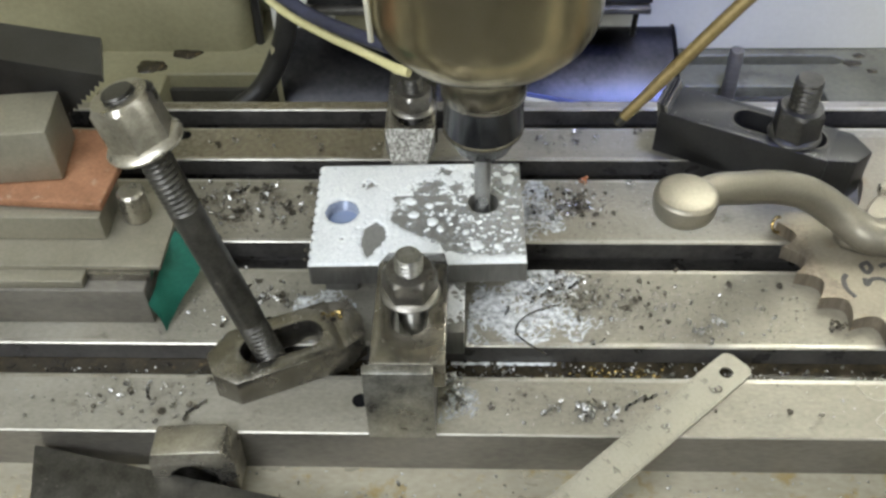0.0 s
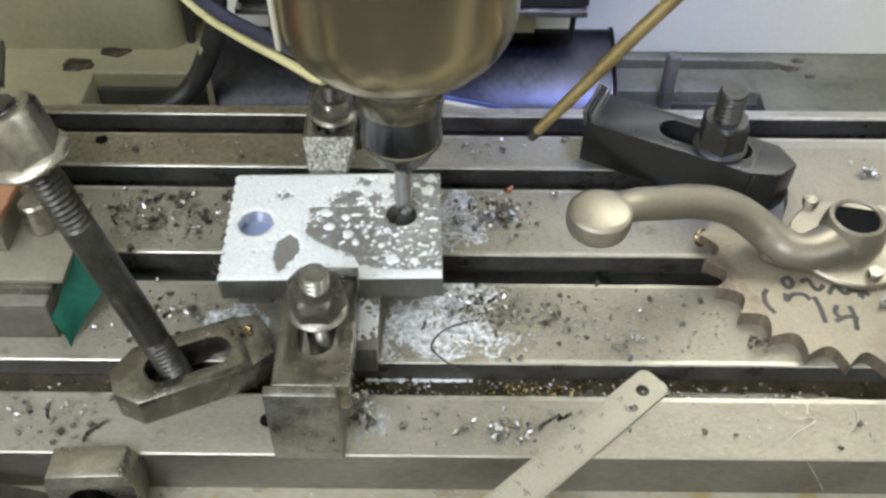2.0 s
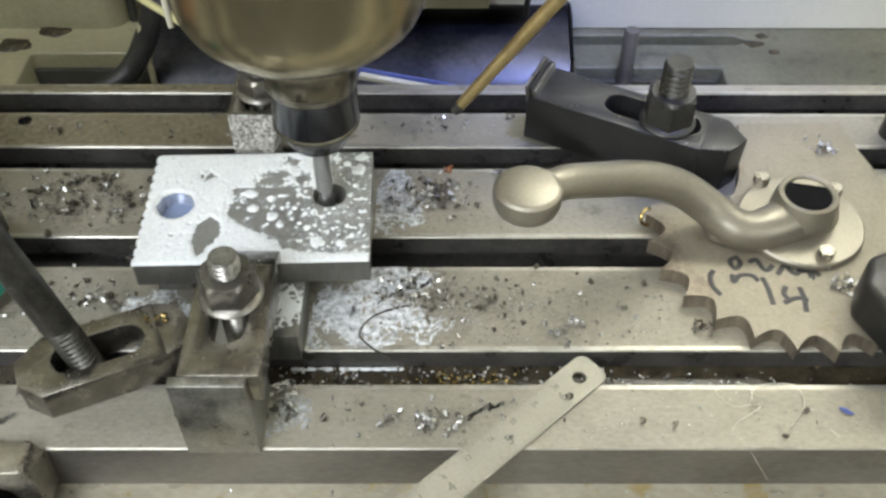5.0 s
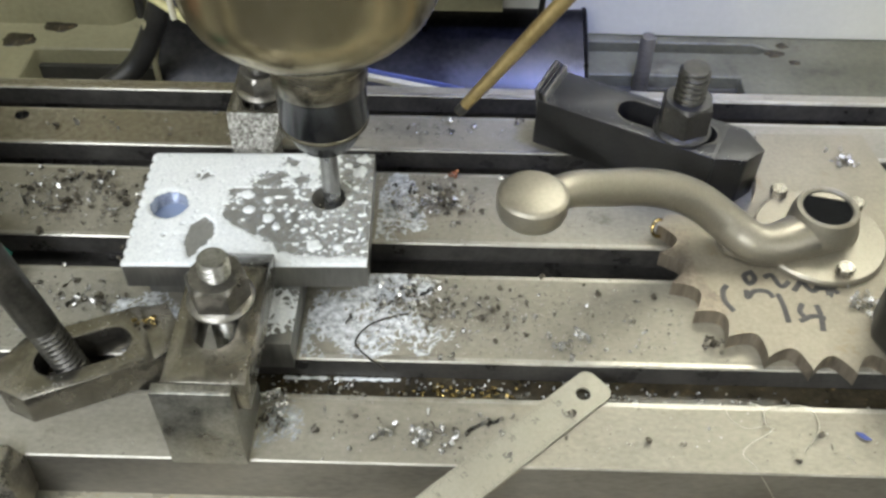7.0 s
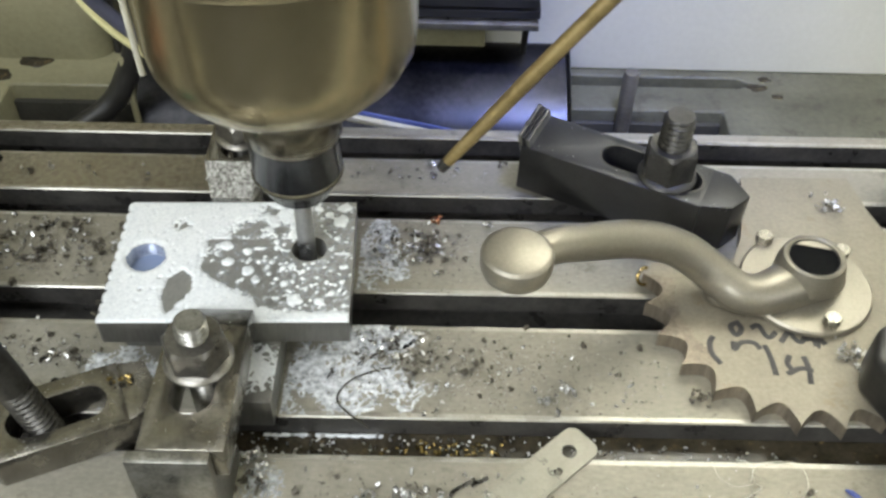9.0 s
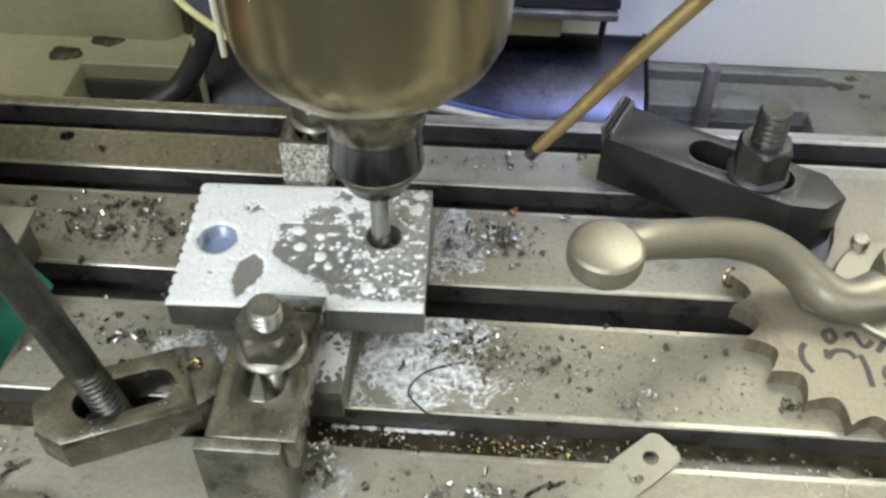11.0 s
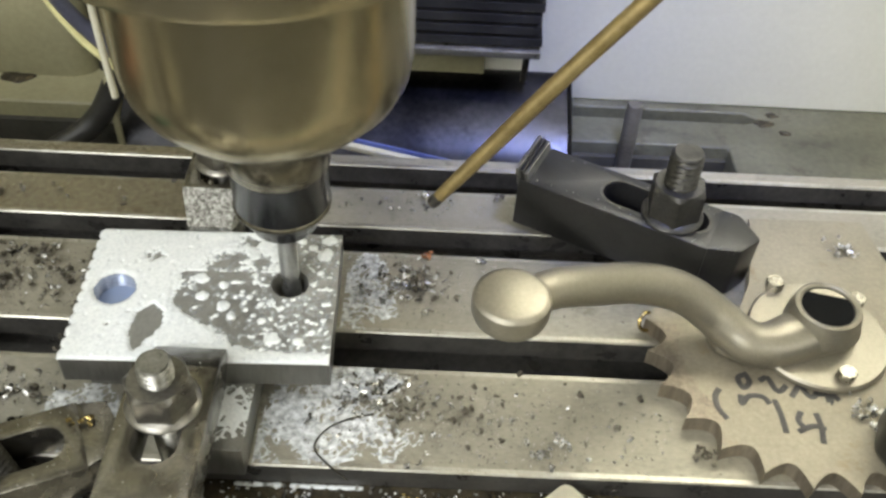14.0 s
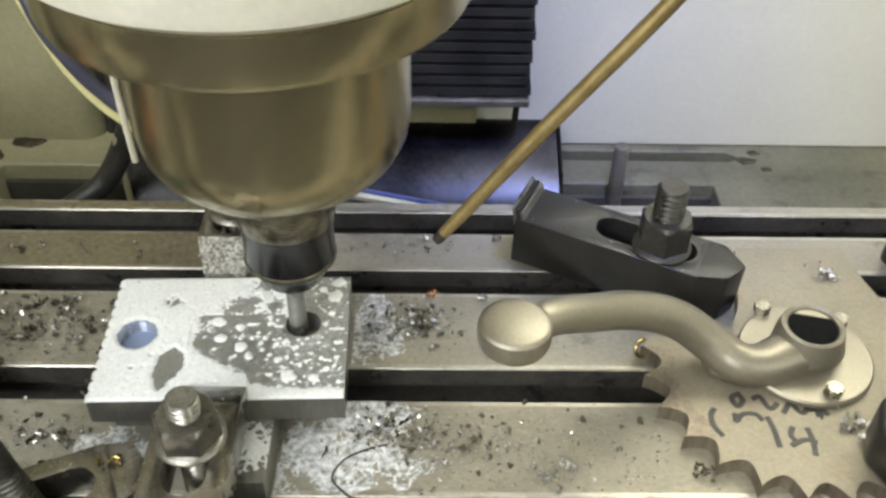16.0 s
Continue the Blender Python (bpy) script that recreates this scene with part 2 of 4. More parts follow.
# Near-black colour standing in for the shade inside holes.
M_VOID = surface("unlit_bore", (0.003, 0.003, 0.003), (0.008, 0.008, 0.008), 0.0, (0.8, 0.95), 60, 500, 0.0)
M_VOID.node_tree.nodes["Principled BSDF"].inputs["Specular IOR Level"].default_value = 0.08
M_OIL = foam_material("brown_oil_film", (0.20, 0.162, 0.072), (0.13, 0.10, 0.042), 0.45)
m_cool, t_cool, b_cool = principled("blue_grey_coolant")
b_cool.inputs["Base Color"].default_value = (0.27, 0.33, 0.48, 1)
b_cool.inputs["Roughness"].default_value = 0.08

# ---------------------------------------------------------------- mesh helpers (millimetres in, metres out)
MM = 0.001


def place(x, y, z, rx=0, ry=0, rz=0):
    return pose(x * MM, y * MM, z * MM, rx, ry, rz)


def thing(name, m, label, category, group="", kind=""):
    ob = new(name)
    ob.empty_display_size = 0.01
    ob.matrix_basis = m
    return tagged(ob, label, category, group, kind)


def part(name, bm, material, parent=None, label="", m=None, smooth=0.6):
    """Links a bmesh (millimetres) as one mesh object, under a thing or a part."""
    bmesh.ops.scale(bm, vec=(MM, MM, MM), verts=bm.verts)
    bmesh.ops.recalc_face_normals(bm, faces=bm.faces)
    me = bpy.data.meshes.new(name)
    for f in bm.faces:
        f.smooth = smooth > 0
    for e in bm.edges:
        if len(e.link_faces) == 2 and e.calc_face_angle(0) > smooth:
            e.smooth = False
    bm.to_mesh(me)
    bm.free()
    for mat in material if isinstance(material, (list, tuple)) else (material,):
        me.materials.append(mat)
    ob = new(name, me)
    if parent:
        ob.parent = parent
    if m is not None:
        ob.matrix_basis = m
    if label:
        ob["label"] = label
    return ob


def box(x0, x1, y0, y1, z0, z1, bevel=0.4, seg=2):
    bm = bmesh.new()
    bmesh.ops.create_cube(bm, size=1)
    for v in bm.verts:
        v.co = Vector(((x0 + x1) / 2 + v.co.x * (x1 - x0), (y0 + y1) / 2 + v.co.y * (y1 - y0), (z0 + z1) / 2 + v.co.z * (z1 - z0)))
    if bevel:
        bmesh.ops.bevel(bm, geom=bm.edges[:], offset=bevel, segments=seg, affect="EDGES", profile=0.5)
    return bm


def lathe(profile, n=48):
    """Turns (r, z) pairs about z; a radius of 0 closes the end."""
    bm = bmesh.new()
    rings = []
    for r, z in profile:
        if r <= 1e-6:
            rings.append([bm.verts.new((0, 0, z))])
        else:
            rings.append([bm.verts.new((r * math.cos(2 * math.pi * k / n), r * math.sin(2 * math.pi * k / n), z)) for k in range(n)])
    for a, b in zip(rings, rings[1:]):
        for k in range(n):
            va = (a[k], a[(k + 1) % n]) if len(a) > 1 else (a[0],)
            vb = (b[(k + 1) % n], b[k]) if len(b) > 1 else (b[0],)
            if len(va) + len(vb) > 2:
                bm.faces.new((*va, *vb))
    return bm


def threaded(r, z0, z1, pitch=1.6, depth=0.9, n=28, tip=True):
    """A threaded rod along z with a helical ridge and a chamfered tip."""
    bm = bmesh.new()
    rows = int((z1 - z0) / (pitch / 4))
    rings = []
    for j in range(rows + 1):
        ring = []
        for k in range(n):
            a = 2 * math.pi * k / n
            z = z0 + (z1 - z0) * j / rows
            wave = 0.5 + 0.5 * math.cos(2 * math.pi * (z / pitch) - a)
            rr = r - depth * (1 - wave)
            if tip and z > z1 - 1.2:
                rr = min(rr, r - 0.7 * (z - z1 + 1.2))
            ring.append(bm.verts.new((rr * math.cos(a), rr * math.sin(a), z)))
        rings.append(ring)
    for a, b in zip(rings, rings[1:]):
        for k in range(n):
            bm.faces.new((a[k], a[(k + 1) % n], b[(k + 1) % n], b[k]))
    bm.faces.new(rings[-1])
    bm.faces.new(rings[0][::-1])
    return bm


def hexagon(af, z0, z1, hole=0.0, chamfer=1.0, both=True):
    """A chamfered hexagon nut along z, across flats af."""
    bm = bmesh.new()
    ra, rc = af / 2, af / 2 / math.cos(math.pi / 6)
    def ring(z, flat, corner):
        return [bm.verts.new((r * math.cos(k * math.pi / 12), r * math.sin(k * math.pi / 12), z)) for k in range(24)
                for r in [corner if k % 4 == 0 else flat if k % 4 == 2 else (ra / math.cos(math.pi / 12) if corner > flat else corner)]]
    rings = [ring(z0, ra * 0.97, ra * 0.97)] if both else []
    rings += [ring(z0 + (chamfer if both else 0), ra, rc), ring(z1 - chamfer, ra, rc), ring(z1, ra * 0.97, ra * 0.97)]
    if hole:
        hr = [[bm.verts.new((hole * math.cos(k * math.pi / 12), hole * math.sin(k * math.pi / 12), z)) for k in range(24)] for z in (z1, z0)]
        rings += hr + [rings[0]]
    for a, b in zip(rings, rings[1:]):
        for k in range(24):
            bm.faces.new((a[k], a[(k + 1) % 24], b[(k + 1) % 24], b[k]))
    if not hole:
        bm.faces.new(rings[-1])
        bm.faces.new(rings[0][::-1])
    return bm


def tube(points, radii, n=16, close=True, flat=1.0):
    """A swept round bar through points; radii one number or one a point; flat squashes it in z."""
    bm = bmesh.new()
    pts = [Vector(p) for p in points]
    if not isinstance(radii, (list, tuple)):
        radii = [radii] * len(pts)
    rings, side = [], None
    for i, p in enumerate(pts):
        d = (pts[min(i + 1, len(pts) - 1)] - pts[max(i - 1, 0)]).normalized()
        if side is None:
            side = d.cross(Vector((0, 0, 1)) if abs(d.z) < 0.95 else Vector((0, 1, 0))).normalized()
        side = (side - d * side.dot(d)).normalized()
        up = side.cross(d)
        rings.append([bm.verts.new(p + radii[i] * (math.cos(2 * math.pi * k / n) * side + flat * math.sin(2 * math.pi * k / n) * up)) for k in range(n)])
    for a, b in zip(rings, rings[1:]):
        for k in range(n):
            bm.faces.new((a[k], a[(k + 1) % n], b[(k + 1) % n], b[k]))
    if close:
        bm.faces.new(rings[0][::-1])
        bm.faces.new(rings[-1])
    return bm


def spline(points, steps=8):
    """Catmull-Rom through points of any dimension."""
    out = []
    p = [np.array(q, float) for q in points]
    p = [2 * p[0] - p[1], *p, 2 * p[-1] - p[-2]]
    for a, b, c, d in zip(p, p[1:], p[2:], p[3:]):
        for s in range(steps):
            t = s / steps
            out.append(0.5 * (2 * b + (c - a) * t + (2 * a - 5 * b + 4 * c - d) * t**2 + (3 * b - a - 3 * c + d) * t**3))
    out.append(p[-2])
    return out


def prism(outer, z0, z1, holes=(), side_index=0, hole_index=0):
    """An upright prism with an outline and holes, caps filled."""
    from mathutils.geometry import tessellate_polygon
    loops = [[Vector((x, y, 0)) for x, y in loop] for loop in (outer, *holes)]
    flat = [v for loop in loops for v in loop]
    bm = bmesh.new()
    low = [bm.verts.new((v.x, v.y, z0)) for v in flat]
    high = [bm.verts.new((v.x, v.y, z1)) for v in flat]
    for tri in tessellate_polygon(loops):
        bm.faces.new([high[i] for i in tri])
        bm.faces.new([low[i] for i in reversed(tri)])
    start = 0
    for n, loop in enumerate(loops):
        for k in range(len(loop)):
            a, b = start + k, start + (k + 1) % len(loop)
            f = bm.faces.new((low[a], low[b], high[b], high[a]))
            f.material_index = hole_index if n else side_index
        start += len(loop)
    return bm


def obround(cx, cy, length, width, n=10):
    """A slot outline along x."""
    r, h = width / 2, (length - width) / 2
    right = [(cx + h + r * math.cos(a), cy + r * math.sin(a)) for a in np.linspace(-math.pi / 2, math.pi / 2, n)]
    left = [(cx - h + r * math.cos(a), cy + r * math.sin(a)) for a in np.linspace(math.pi / 2, 3 * math.pi / 2, n)]
    return right + left


def circle(cx, cy, r, n=32):
    return [(cx + r * math.cos(2 * math.pi * k / n), cy + r * math.sin(2 * math.pi * k / n)) for k in range(n)]


def soften(bm, offset, angle=0.6, seg=2):
    """Rounds the sharp edges a little."""
    bmesh.ops.recalc_face_normals(bm, faces=bm.faces)
    sharp = [e for e in bm.edges if len(e.link_faces) == 2 and e.calc_face_angle(0) > angle]
    bmesh.ops.bevel(bm, geom=sharp, offset=offset, segments=seg, affect="EDGES", profile=0.5, clamp_overlap=True)
    return bm


# ---------------------------------------------------------------- setting: table, base, walls
SLOTS = [(-56.0, -42.0), (-2.0, 13.0), (53.0, 66.0), (89.5, 103.0)]


def build_table():
    """The table: a T-slotted section drawn along x; top faces, slot faces and worn lips differ in finish; slot and
    front faces are also darkened for shade.
    """
    c = 0.5
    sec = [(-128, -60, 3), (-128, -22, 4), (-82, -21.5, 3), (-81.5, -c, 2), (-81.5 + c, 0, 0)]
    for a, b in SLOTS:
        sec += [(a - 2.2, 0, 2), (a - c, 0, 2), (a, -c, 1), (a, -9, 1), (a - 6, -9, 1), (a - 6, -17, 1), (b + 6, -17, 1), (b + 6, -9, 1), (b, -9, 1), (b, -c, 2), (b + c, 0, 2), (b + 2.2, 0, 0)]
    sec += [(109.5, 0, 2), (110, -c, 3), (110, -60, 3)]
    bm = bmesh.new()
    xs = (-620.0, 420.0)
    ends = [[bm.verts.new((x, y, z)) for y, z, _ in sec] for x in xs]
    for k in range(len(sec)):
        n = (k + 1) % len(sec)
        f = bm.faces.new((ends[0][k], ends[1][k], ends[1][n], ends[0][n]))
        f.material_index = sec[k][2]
    tagged(part("milling_table", bm, [M_TABLE, M_SLOT_SHADED, M_EDGE, M_FRONT, M_LEDGE], smooth=0.01), "oily ground cast iron milling table with T-slots", "table", kind="structure")


build_table()
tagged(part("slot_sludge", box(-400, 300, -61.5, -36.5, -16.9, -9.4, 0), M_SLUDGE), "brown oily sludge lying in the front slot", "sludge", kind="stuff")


def build_base():
    """The machine base behind the table with its open well, and the painted walls round the work."""
    tagged(part("machine_base_left", soften(prism([(-700, 112), (-329, 112), (-329, 203), (-263, 203), (-263, 330), (-700, 330)], -200, -50), 1.6, seg=3), M_AGED_DIM), "yellowed cream painted machine base casting with a square well", "machine base", kind="structure")
    tagged(part("machine_base_right", soften(prism([(64, 112), (600, 112), (600, 330), (-22, 330), (-22, 241), (78, 241), (86, 236), (78, 232), (-22, 232), (-22, 209), (64, 209)], -200, -64), 1.4, seg=3), M_GRIMY_DIM), "dim grimy cream painted machine base casting with a square well", "machine base", kind="structure")
    tagged(part("groove_floor", box(-22, 82, 231.8, 241.2, -120, -72, 0), M_GRIMY_DIM), "grimy drain groove behind the well", "machine base", kind="structure")
    tagged(part("well_floor", box(-328.5, 67.5, 112, 208.5, -149, -100, 0), M_WELL_DIM), "dirty floor of the well behind the table, darkened for shade", "well", kind="structure")
    # Dark sheets added where the back of the well is unlit.
    tagged(part("well_shade_left", box(-328.8, -263, 199.8, 203.2, -100, -60, 0.2), M_WELL_DIM), "added dark oily sheet shading the back of the left well", "well", kind="structure")
    tagged(part("well_shade_right", box(-21.5, 63.8, 206.2, 209.2, -100, -72, 0.2), M_WELL_DIM), "added dark oily sheet shading the back of the right well", "well", kind="structure")
    tagged(part("floor", box(-900, 900, -1000, 500, -220, -150, 0), M_WELL_DIM), "dark dirty floor under the table", "floor", kind="structure")
    tagged(part("wall_back", box(-271, 700, 247, 270, -63.5, 900, 1.0), M_PAINT), "cream painted sheet metal wall panel", "wall", kind="structure")
    tagged(part("wall_column", box(-700, -271.5, 272, 296, -51, 900, 1.5), M_PAINT), "cream painted machine column face", "wall", kind="structure")
    # Unseen side walls and ceiling, added to close the place and reflect light.
    tagged(part("wall_left", box(-725, -701, -1000, 296, -200, 900, 1), M_PAINT), "unseen cream side wall closing the place", "wall", kind="structure")
    tagged(part("wall_right", box(701, 725, -1000, 296, -200, 900, 1), M_PAINT), "unseen cream side wall closing the place", "wall", kind="structure")
    # Unseen wall, kept pale so upright metal has something bright to reflect.
    tagged(part("wall_front", box(-725, 725, -1025, -1001, -200, 900, 1), M_PAINT), "unseen pale wall behind the camera, added to brighten reflections", "wall", kind="structure")
    tagged(part("ceiling", box(-725, 725, -1025, 296, 901, 925, 1), M_PAINT), "unseen pale ceiling closing the place", "ceiling", kind="structure")


build_base()


# ---------------------------------------------------------------- spindle
def build_spindle():
    s = thing("spindle", place(-140, 13, 0), "worn turned steel milling spindle with black collet nut", "spindle")
    part("housing", lathe([(0, 93.2), (16.6, 93.0), (20, 93.6), (26.5, 96.0), (32, 99.4), (36.2, 104), (38.6, 109), (39.4, 114), (39.6, 118), (39.6, 155), (0, 155)], 96), M_SPINDLE, s)
    part("flange", lathe([(39, 153.5), (53.5, 153.5), (55.5, 154.3), (56.4, 156), (56.4, 168), (54.8, 169.5), (0, 169.5)], 96), M_SPINDLE, s, "broad turned steel flange")
    part("head_cover", lathe([(0, 169), (58, 169.6), (61, 172), (62, 177), (62, 232), (0, 232)], 72), M_CAP, s, "cream painted head collar")
    # Unseen box above the spindle, added to keep lamp light off the left wall.
    part("head_shade_box", soften(box(-85, 85, -66, 205, 231, 430, 0), 12, seg=4), M_CAP, s, "unseen cream box added to shade the left wall")
    # Dark material stands for the shadow in the gap above the collar.
    part("nose", lathe([(0, 86), (12.6, 86), (12.6, 91.5), (13.4, 92.4), (14, 93.6), (0, 93.6)], 64), M_DSTUD, s, "spindle nose, darkened as the shadowed gap")
    part("strip", tube(spline([(-36.5, -17.5, 158), (-37.2, -17.5, 132), (-36.6, -17.6, 108)], 6), 1.0, 8), M_WHITE, s, "pale cable strip on the housing")
    nut = part("collet_nut", lathe([(0, 48.2), (4, 48.2), (8.5, 48.8), (10.2, 50.2), (14, 58.0), (14.6, 59.0), (14.7, 60.5), (14.7, 73.8), (15.0, 74.3), (15.0, 75)], 64), M_COLLET, s, "glossy blackened collet nut")
    part("ring", lathe([(14.6, 58.4), (15.05, 58.9), (15.05, 59.6), (14.7, 60.2)], 64), M_COLLAR, nut, "thin bright rim")
    part("collar", lathe([(0, 75), (15.2, 75), (15.5, 75.5), (15.6, 85.6), (14.8, 87.4), (13, 88), (0, 88)], 64), M_COLLAR, nut, "polished steel collar")
    bm = bmesh.new()
    rings = []
    for j in range(61):
        z = 6 + 45 * j / 60
        ring = []
        for k in range(24):
            a = 2 * math.pi * k / 24
            flute = 0.55 * max(0.0, math.sin(2 * (a - z * 0.28))) ** 2 if z < 27 else 0
            ring.append(bm.verts.new(((3.15 - flute) * math.cos(a), (3.15 - flute) * math.sin(a), z)))
        rings.append(ring)
    for a, b in zip(rings, rings[1:]):
        for k in range(24):
            bm.faces.new((a[k], a[(k + 1) % 24], b[(k + 1) % 24], b[k]))
    bm.faces.new(rings[0][::-1])
    bm.faces.new(rings[-1])
    part("end_mill", bm, M_CUTTER, nut, "grey carbide end mill", smooth=1.2)
    return s, nut


spindle, collet = build_spindle()


def build_lines():
    h = thing("coolant_tube", place(-172, 45, 66), "yellowed plastic coolant tube aimed at the cutter", "tube")
    way = spline([(-2, 0, -1), (-18, 18, -5), (-37, 40, -11), (-60, 66, -15), (-84, 94, -10), (-106, 118, 18), (-116, 130, 70)], 6)
    part("tube", tube(way, 1.9, 14), M_YELLOW, h)
    part("tip", tube([(2.5, -2.5, -0.5), (-3, 1, -1.3)], 2.1, 14), M_YELLOW, h)
    c = thing("cable", place(-174, 50, 71), "dark blue sheathed cable beside the coolant tube", "cable")
    part("sheath", tube(spline([(-4, 2, 0), (-24, 24, -7), (-46, 48, -12), (-70, 74, -10), (-92, 100, 4), (-104, 122, 60)], 6), 3.0, 12), M_CABLE, c)
    n = thing("coolant_nozzle", place(-94, -5, 78), "tarnished brass coolant nozzle pipe", "nozzle")
    part("pipe", tube(spline([(0, 0, 0), (10, 0.5, 13.5), (31, 1, 42.5), (58, 1, 79), (80, 4, 112), (92, 20, 160)], 6), [1.7 + 0.6 * min(1, k / 10) for k in range(31)], 18), M_BRASS_TUBE, n)
    part("orifice", lathe([(0, 0.3), (0.9, 0.3), (0.9, -0.4), (1.6, -0.4), (1.8, 0.6), (1.8, 3)], 18), M_HOSE, n, m=pose(0, 0, 0, 0, 36, 0))


build_lines()


# ---------------------------------------------------------------- behind the table
def build_behind():
    c = thing("way_cover", place(0, 0, 0), "dark bent sheet steel way cover with scratches", "way cover")
    bm = bmesh.new()
    prof = spline([(246, -46), (240, -43.5), (228, -46), (206, -56), (190, -68), (182, -84), (180, -125)], 5)
    a = [[bm.verts.new((x, p[0], p[1])) for p in prof] for x in (-262.0, -23.0)]
    inner = [[bm.verts.new((x, p[0] + 0.5, p[1] - 2.2)) for p in prof] for x in (-262.0, -23.0)]
    n = len(prof)
    for k in range(n - 1):
        bm.faces.new((a[0][k], a[1][k], a[1][k + 1], a[0][k + 1]))
        bm.faces.new((inner[0][k], inner[0][k + 1], inner[1][k + 1], inner[1][k]))
        for e in (0, 1):
            bm.faces.new((a[e][k], a[e][k + 1], inner[e][k + 1], inner[e][k]))
    part("sheet", bm, M_COVER, c, smooth=0.9)
    part("end_rim", tube([(-23.5, p[0], p[1] + 0.4) for p in prof], 1.2, 8), M_COVER, c)
    w = thing("wiper_strip", place(-104, 122, -11, 0, 4, -11), "white felt way wiper with blue rubber edge", "wiper")
    part("felt", box(-34, 34, -1.6, 1.6, -2, 0.8, 0.5), M_WHITE, w)
    part("rubber_edge", box(-40, 60, 1.8, 3.0, -2, 2.4, 0.4), M_BLUE, w, "blue rubber edge")
    b = thing("bellows", place(0, 0, 0), "black pleated rubber column bellows", "bellows")
    for k in range(26):
        z = -9.5 + k * 6.6
        part("pleat", prism([(-241 + (k % 3) * 0.4, 217), (-43 - (k * 7 % 5) * 0.5, 217), (-42.4, 236), (-242, 236)], z - 2.2, z + 2.2), M_RUBBER, b)
    part("backing", box(-238, -46, 221, 245, -14, 170, 0.5), M_RUBBER, b)
    part("bottom_plate", box(-243, -43.5, 214, 240, -17.5, -13.6, 0.6), M_CLAMP, b, "grey steel bottom plate")
    k = thing("slide_block", place(0, 0, 0), "dim cream slide block under the bellows", "slide block")
    part("block", box(-230, -70, 238, 246.5, -46, -17.6, 1.2), M_AGED_DIM, k)
    part("rod", tube([(-49, 234, -47), (-48, 232, -17.6)], 1.8, 10), M_BLACK, k, "thin black rod")
    p = thing("guide_post", place(8, 206, -100), "round grey steel post standing in the well", "post")
    part("post", lathe([(0, 0), (4.4, 0), (4.2, 63), (3.6, 64), (0, 64)], 20), M_FRONT, p)
    part("foot", lathe([(0, 0.1), (5.4, 0.1), (5.4, 1.6), (4.6, 2.4), (0, 2.4)], 24), M_WELL_DIM, p)
    h = thing("hose", place(0, 0, 0), "dark rubber hose curving down into the well", "hose")
    part("hose", tube(spline([(-243, 198, 90), (-246, 197, 20), (-250, 195, -10), (-258, 192, -32), (-270, 186, -50), (-288, 172, -58)], 6), 6.2, 16), M_HOSE, h)
    v = thing("guide_strip", place(-259, 190, -64), "thin pale upright strip beside the way cover", "strip")
    part("strip", box(-1.3, 1.3, -2, 2, -36, 42, 0.4), M_AGED_DIM, v)
    e = thing("casting_boss", place(0, 0, 0), "rounded cream painted column casting", "casting")
    part("body", soften(box(-690, -279, 226, 271, -90, 620, 0), 14, seg=5), M_AGED_DIM, e)
    part("gasket", tube(spline([(-277, 236, 610), (-277, 236, 200), (-277, 236, -30), (-281, 233, -58), (-292, 229, -74)], 6), 2.6, 10), M_HOSE, e, "dark rubber edging along the casting")
    for x, y, r in ((-321, 224, 7.5), (-341, 210, 7.5), (-334, 208, 3), (88, 232, 4.5), (98, 224, 3), (94, 240, 3)):
        d = thing("grime_heap", place(x, y, -50 if x < 0 else -64), "little mound of dark oily grime on the base", "grime", "grime on the base")
        g = bmesh.new()
        bmesh.ops.create_icosphere(g, subdivisions=3, radius=1)
        for q in g.verts:
            k = r * (0.8 + 0.35 * noise.noise(q.co * 1.7 + Vector((x, y, 0))))
            q.co = Vector((q.co.x * k * 1.5, q.co.y * k * 1.0, max(-0.1, q.co.z * k * 0.24)))
        part("mound", g, M_SLUDGE, d)


build_behind()


# ---------------------------------------------------------------- work plate
PX0, PX1, PY0, PY1, PZ0, PZ1 = -207.0, -124.4, -21.0, 36.8, 13.3, 23.0
PLATE_TURN = place(-140, 13, 0, 0, 0, 1.65) @ place(140, -13, 0)
rng = random.Random(7)


def build_plate():
    w = thing("work_plate", PLATE_TURN, "milled aluminium plate wet with white coolant foam", "work plate")
    left = [(PX0 + 1.0 - 1.7 * abs(math.sin(math.pi * k / 8.7)) ** 0.55 + rng.uniform(-0.25, 0.25), PY1 - (PY1 - PY0) * k / 104) for k in range(105)]
    outer = [(PX1, PY0), (PX1, PY1), *left]
    plate = prism(outer, PZ0, PZ1, [circle(-140, 13, 6.2, 40), circle(-196.6, 9.2, 7.3, 40)], 1, 2)
    part("plate", plate, [M_PLATE, M_PLATE_SIDE, M_PLATE], w, smooth=0.5)
    bm = bmesh.new()
    prev = None
    for j in range(40):
        z = PZ0 + 9.5 * j / 39
        ring = [bm.verts.new((-196.6 + (7.25 - 0.75 * (0.5 + 0.5 * math.cos(2 * math.pi * z / 1.5 - 2 * math.pi * k / 32))) * math.cos(2 * math.pi * k / 32),
                              9.2 + (7.25 - 0.75 * (0.5 + 0.5 * math.cos(2 * math.pi * z / 1.5 - 2 * math.pi * k / 32))) * math.sin(2 * math.pi * k / 32), z)) for k in range(32)]
        if prev:
            for k in range(32):
                bm.faces.new((prev[k], prev[(k + 1) % 32], ring[(k + 1) % 32], ring[k]))
        prev = ring
    part("tapped_thread", bm, M_THREAD, w, "tapped thread of the finished hole")
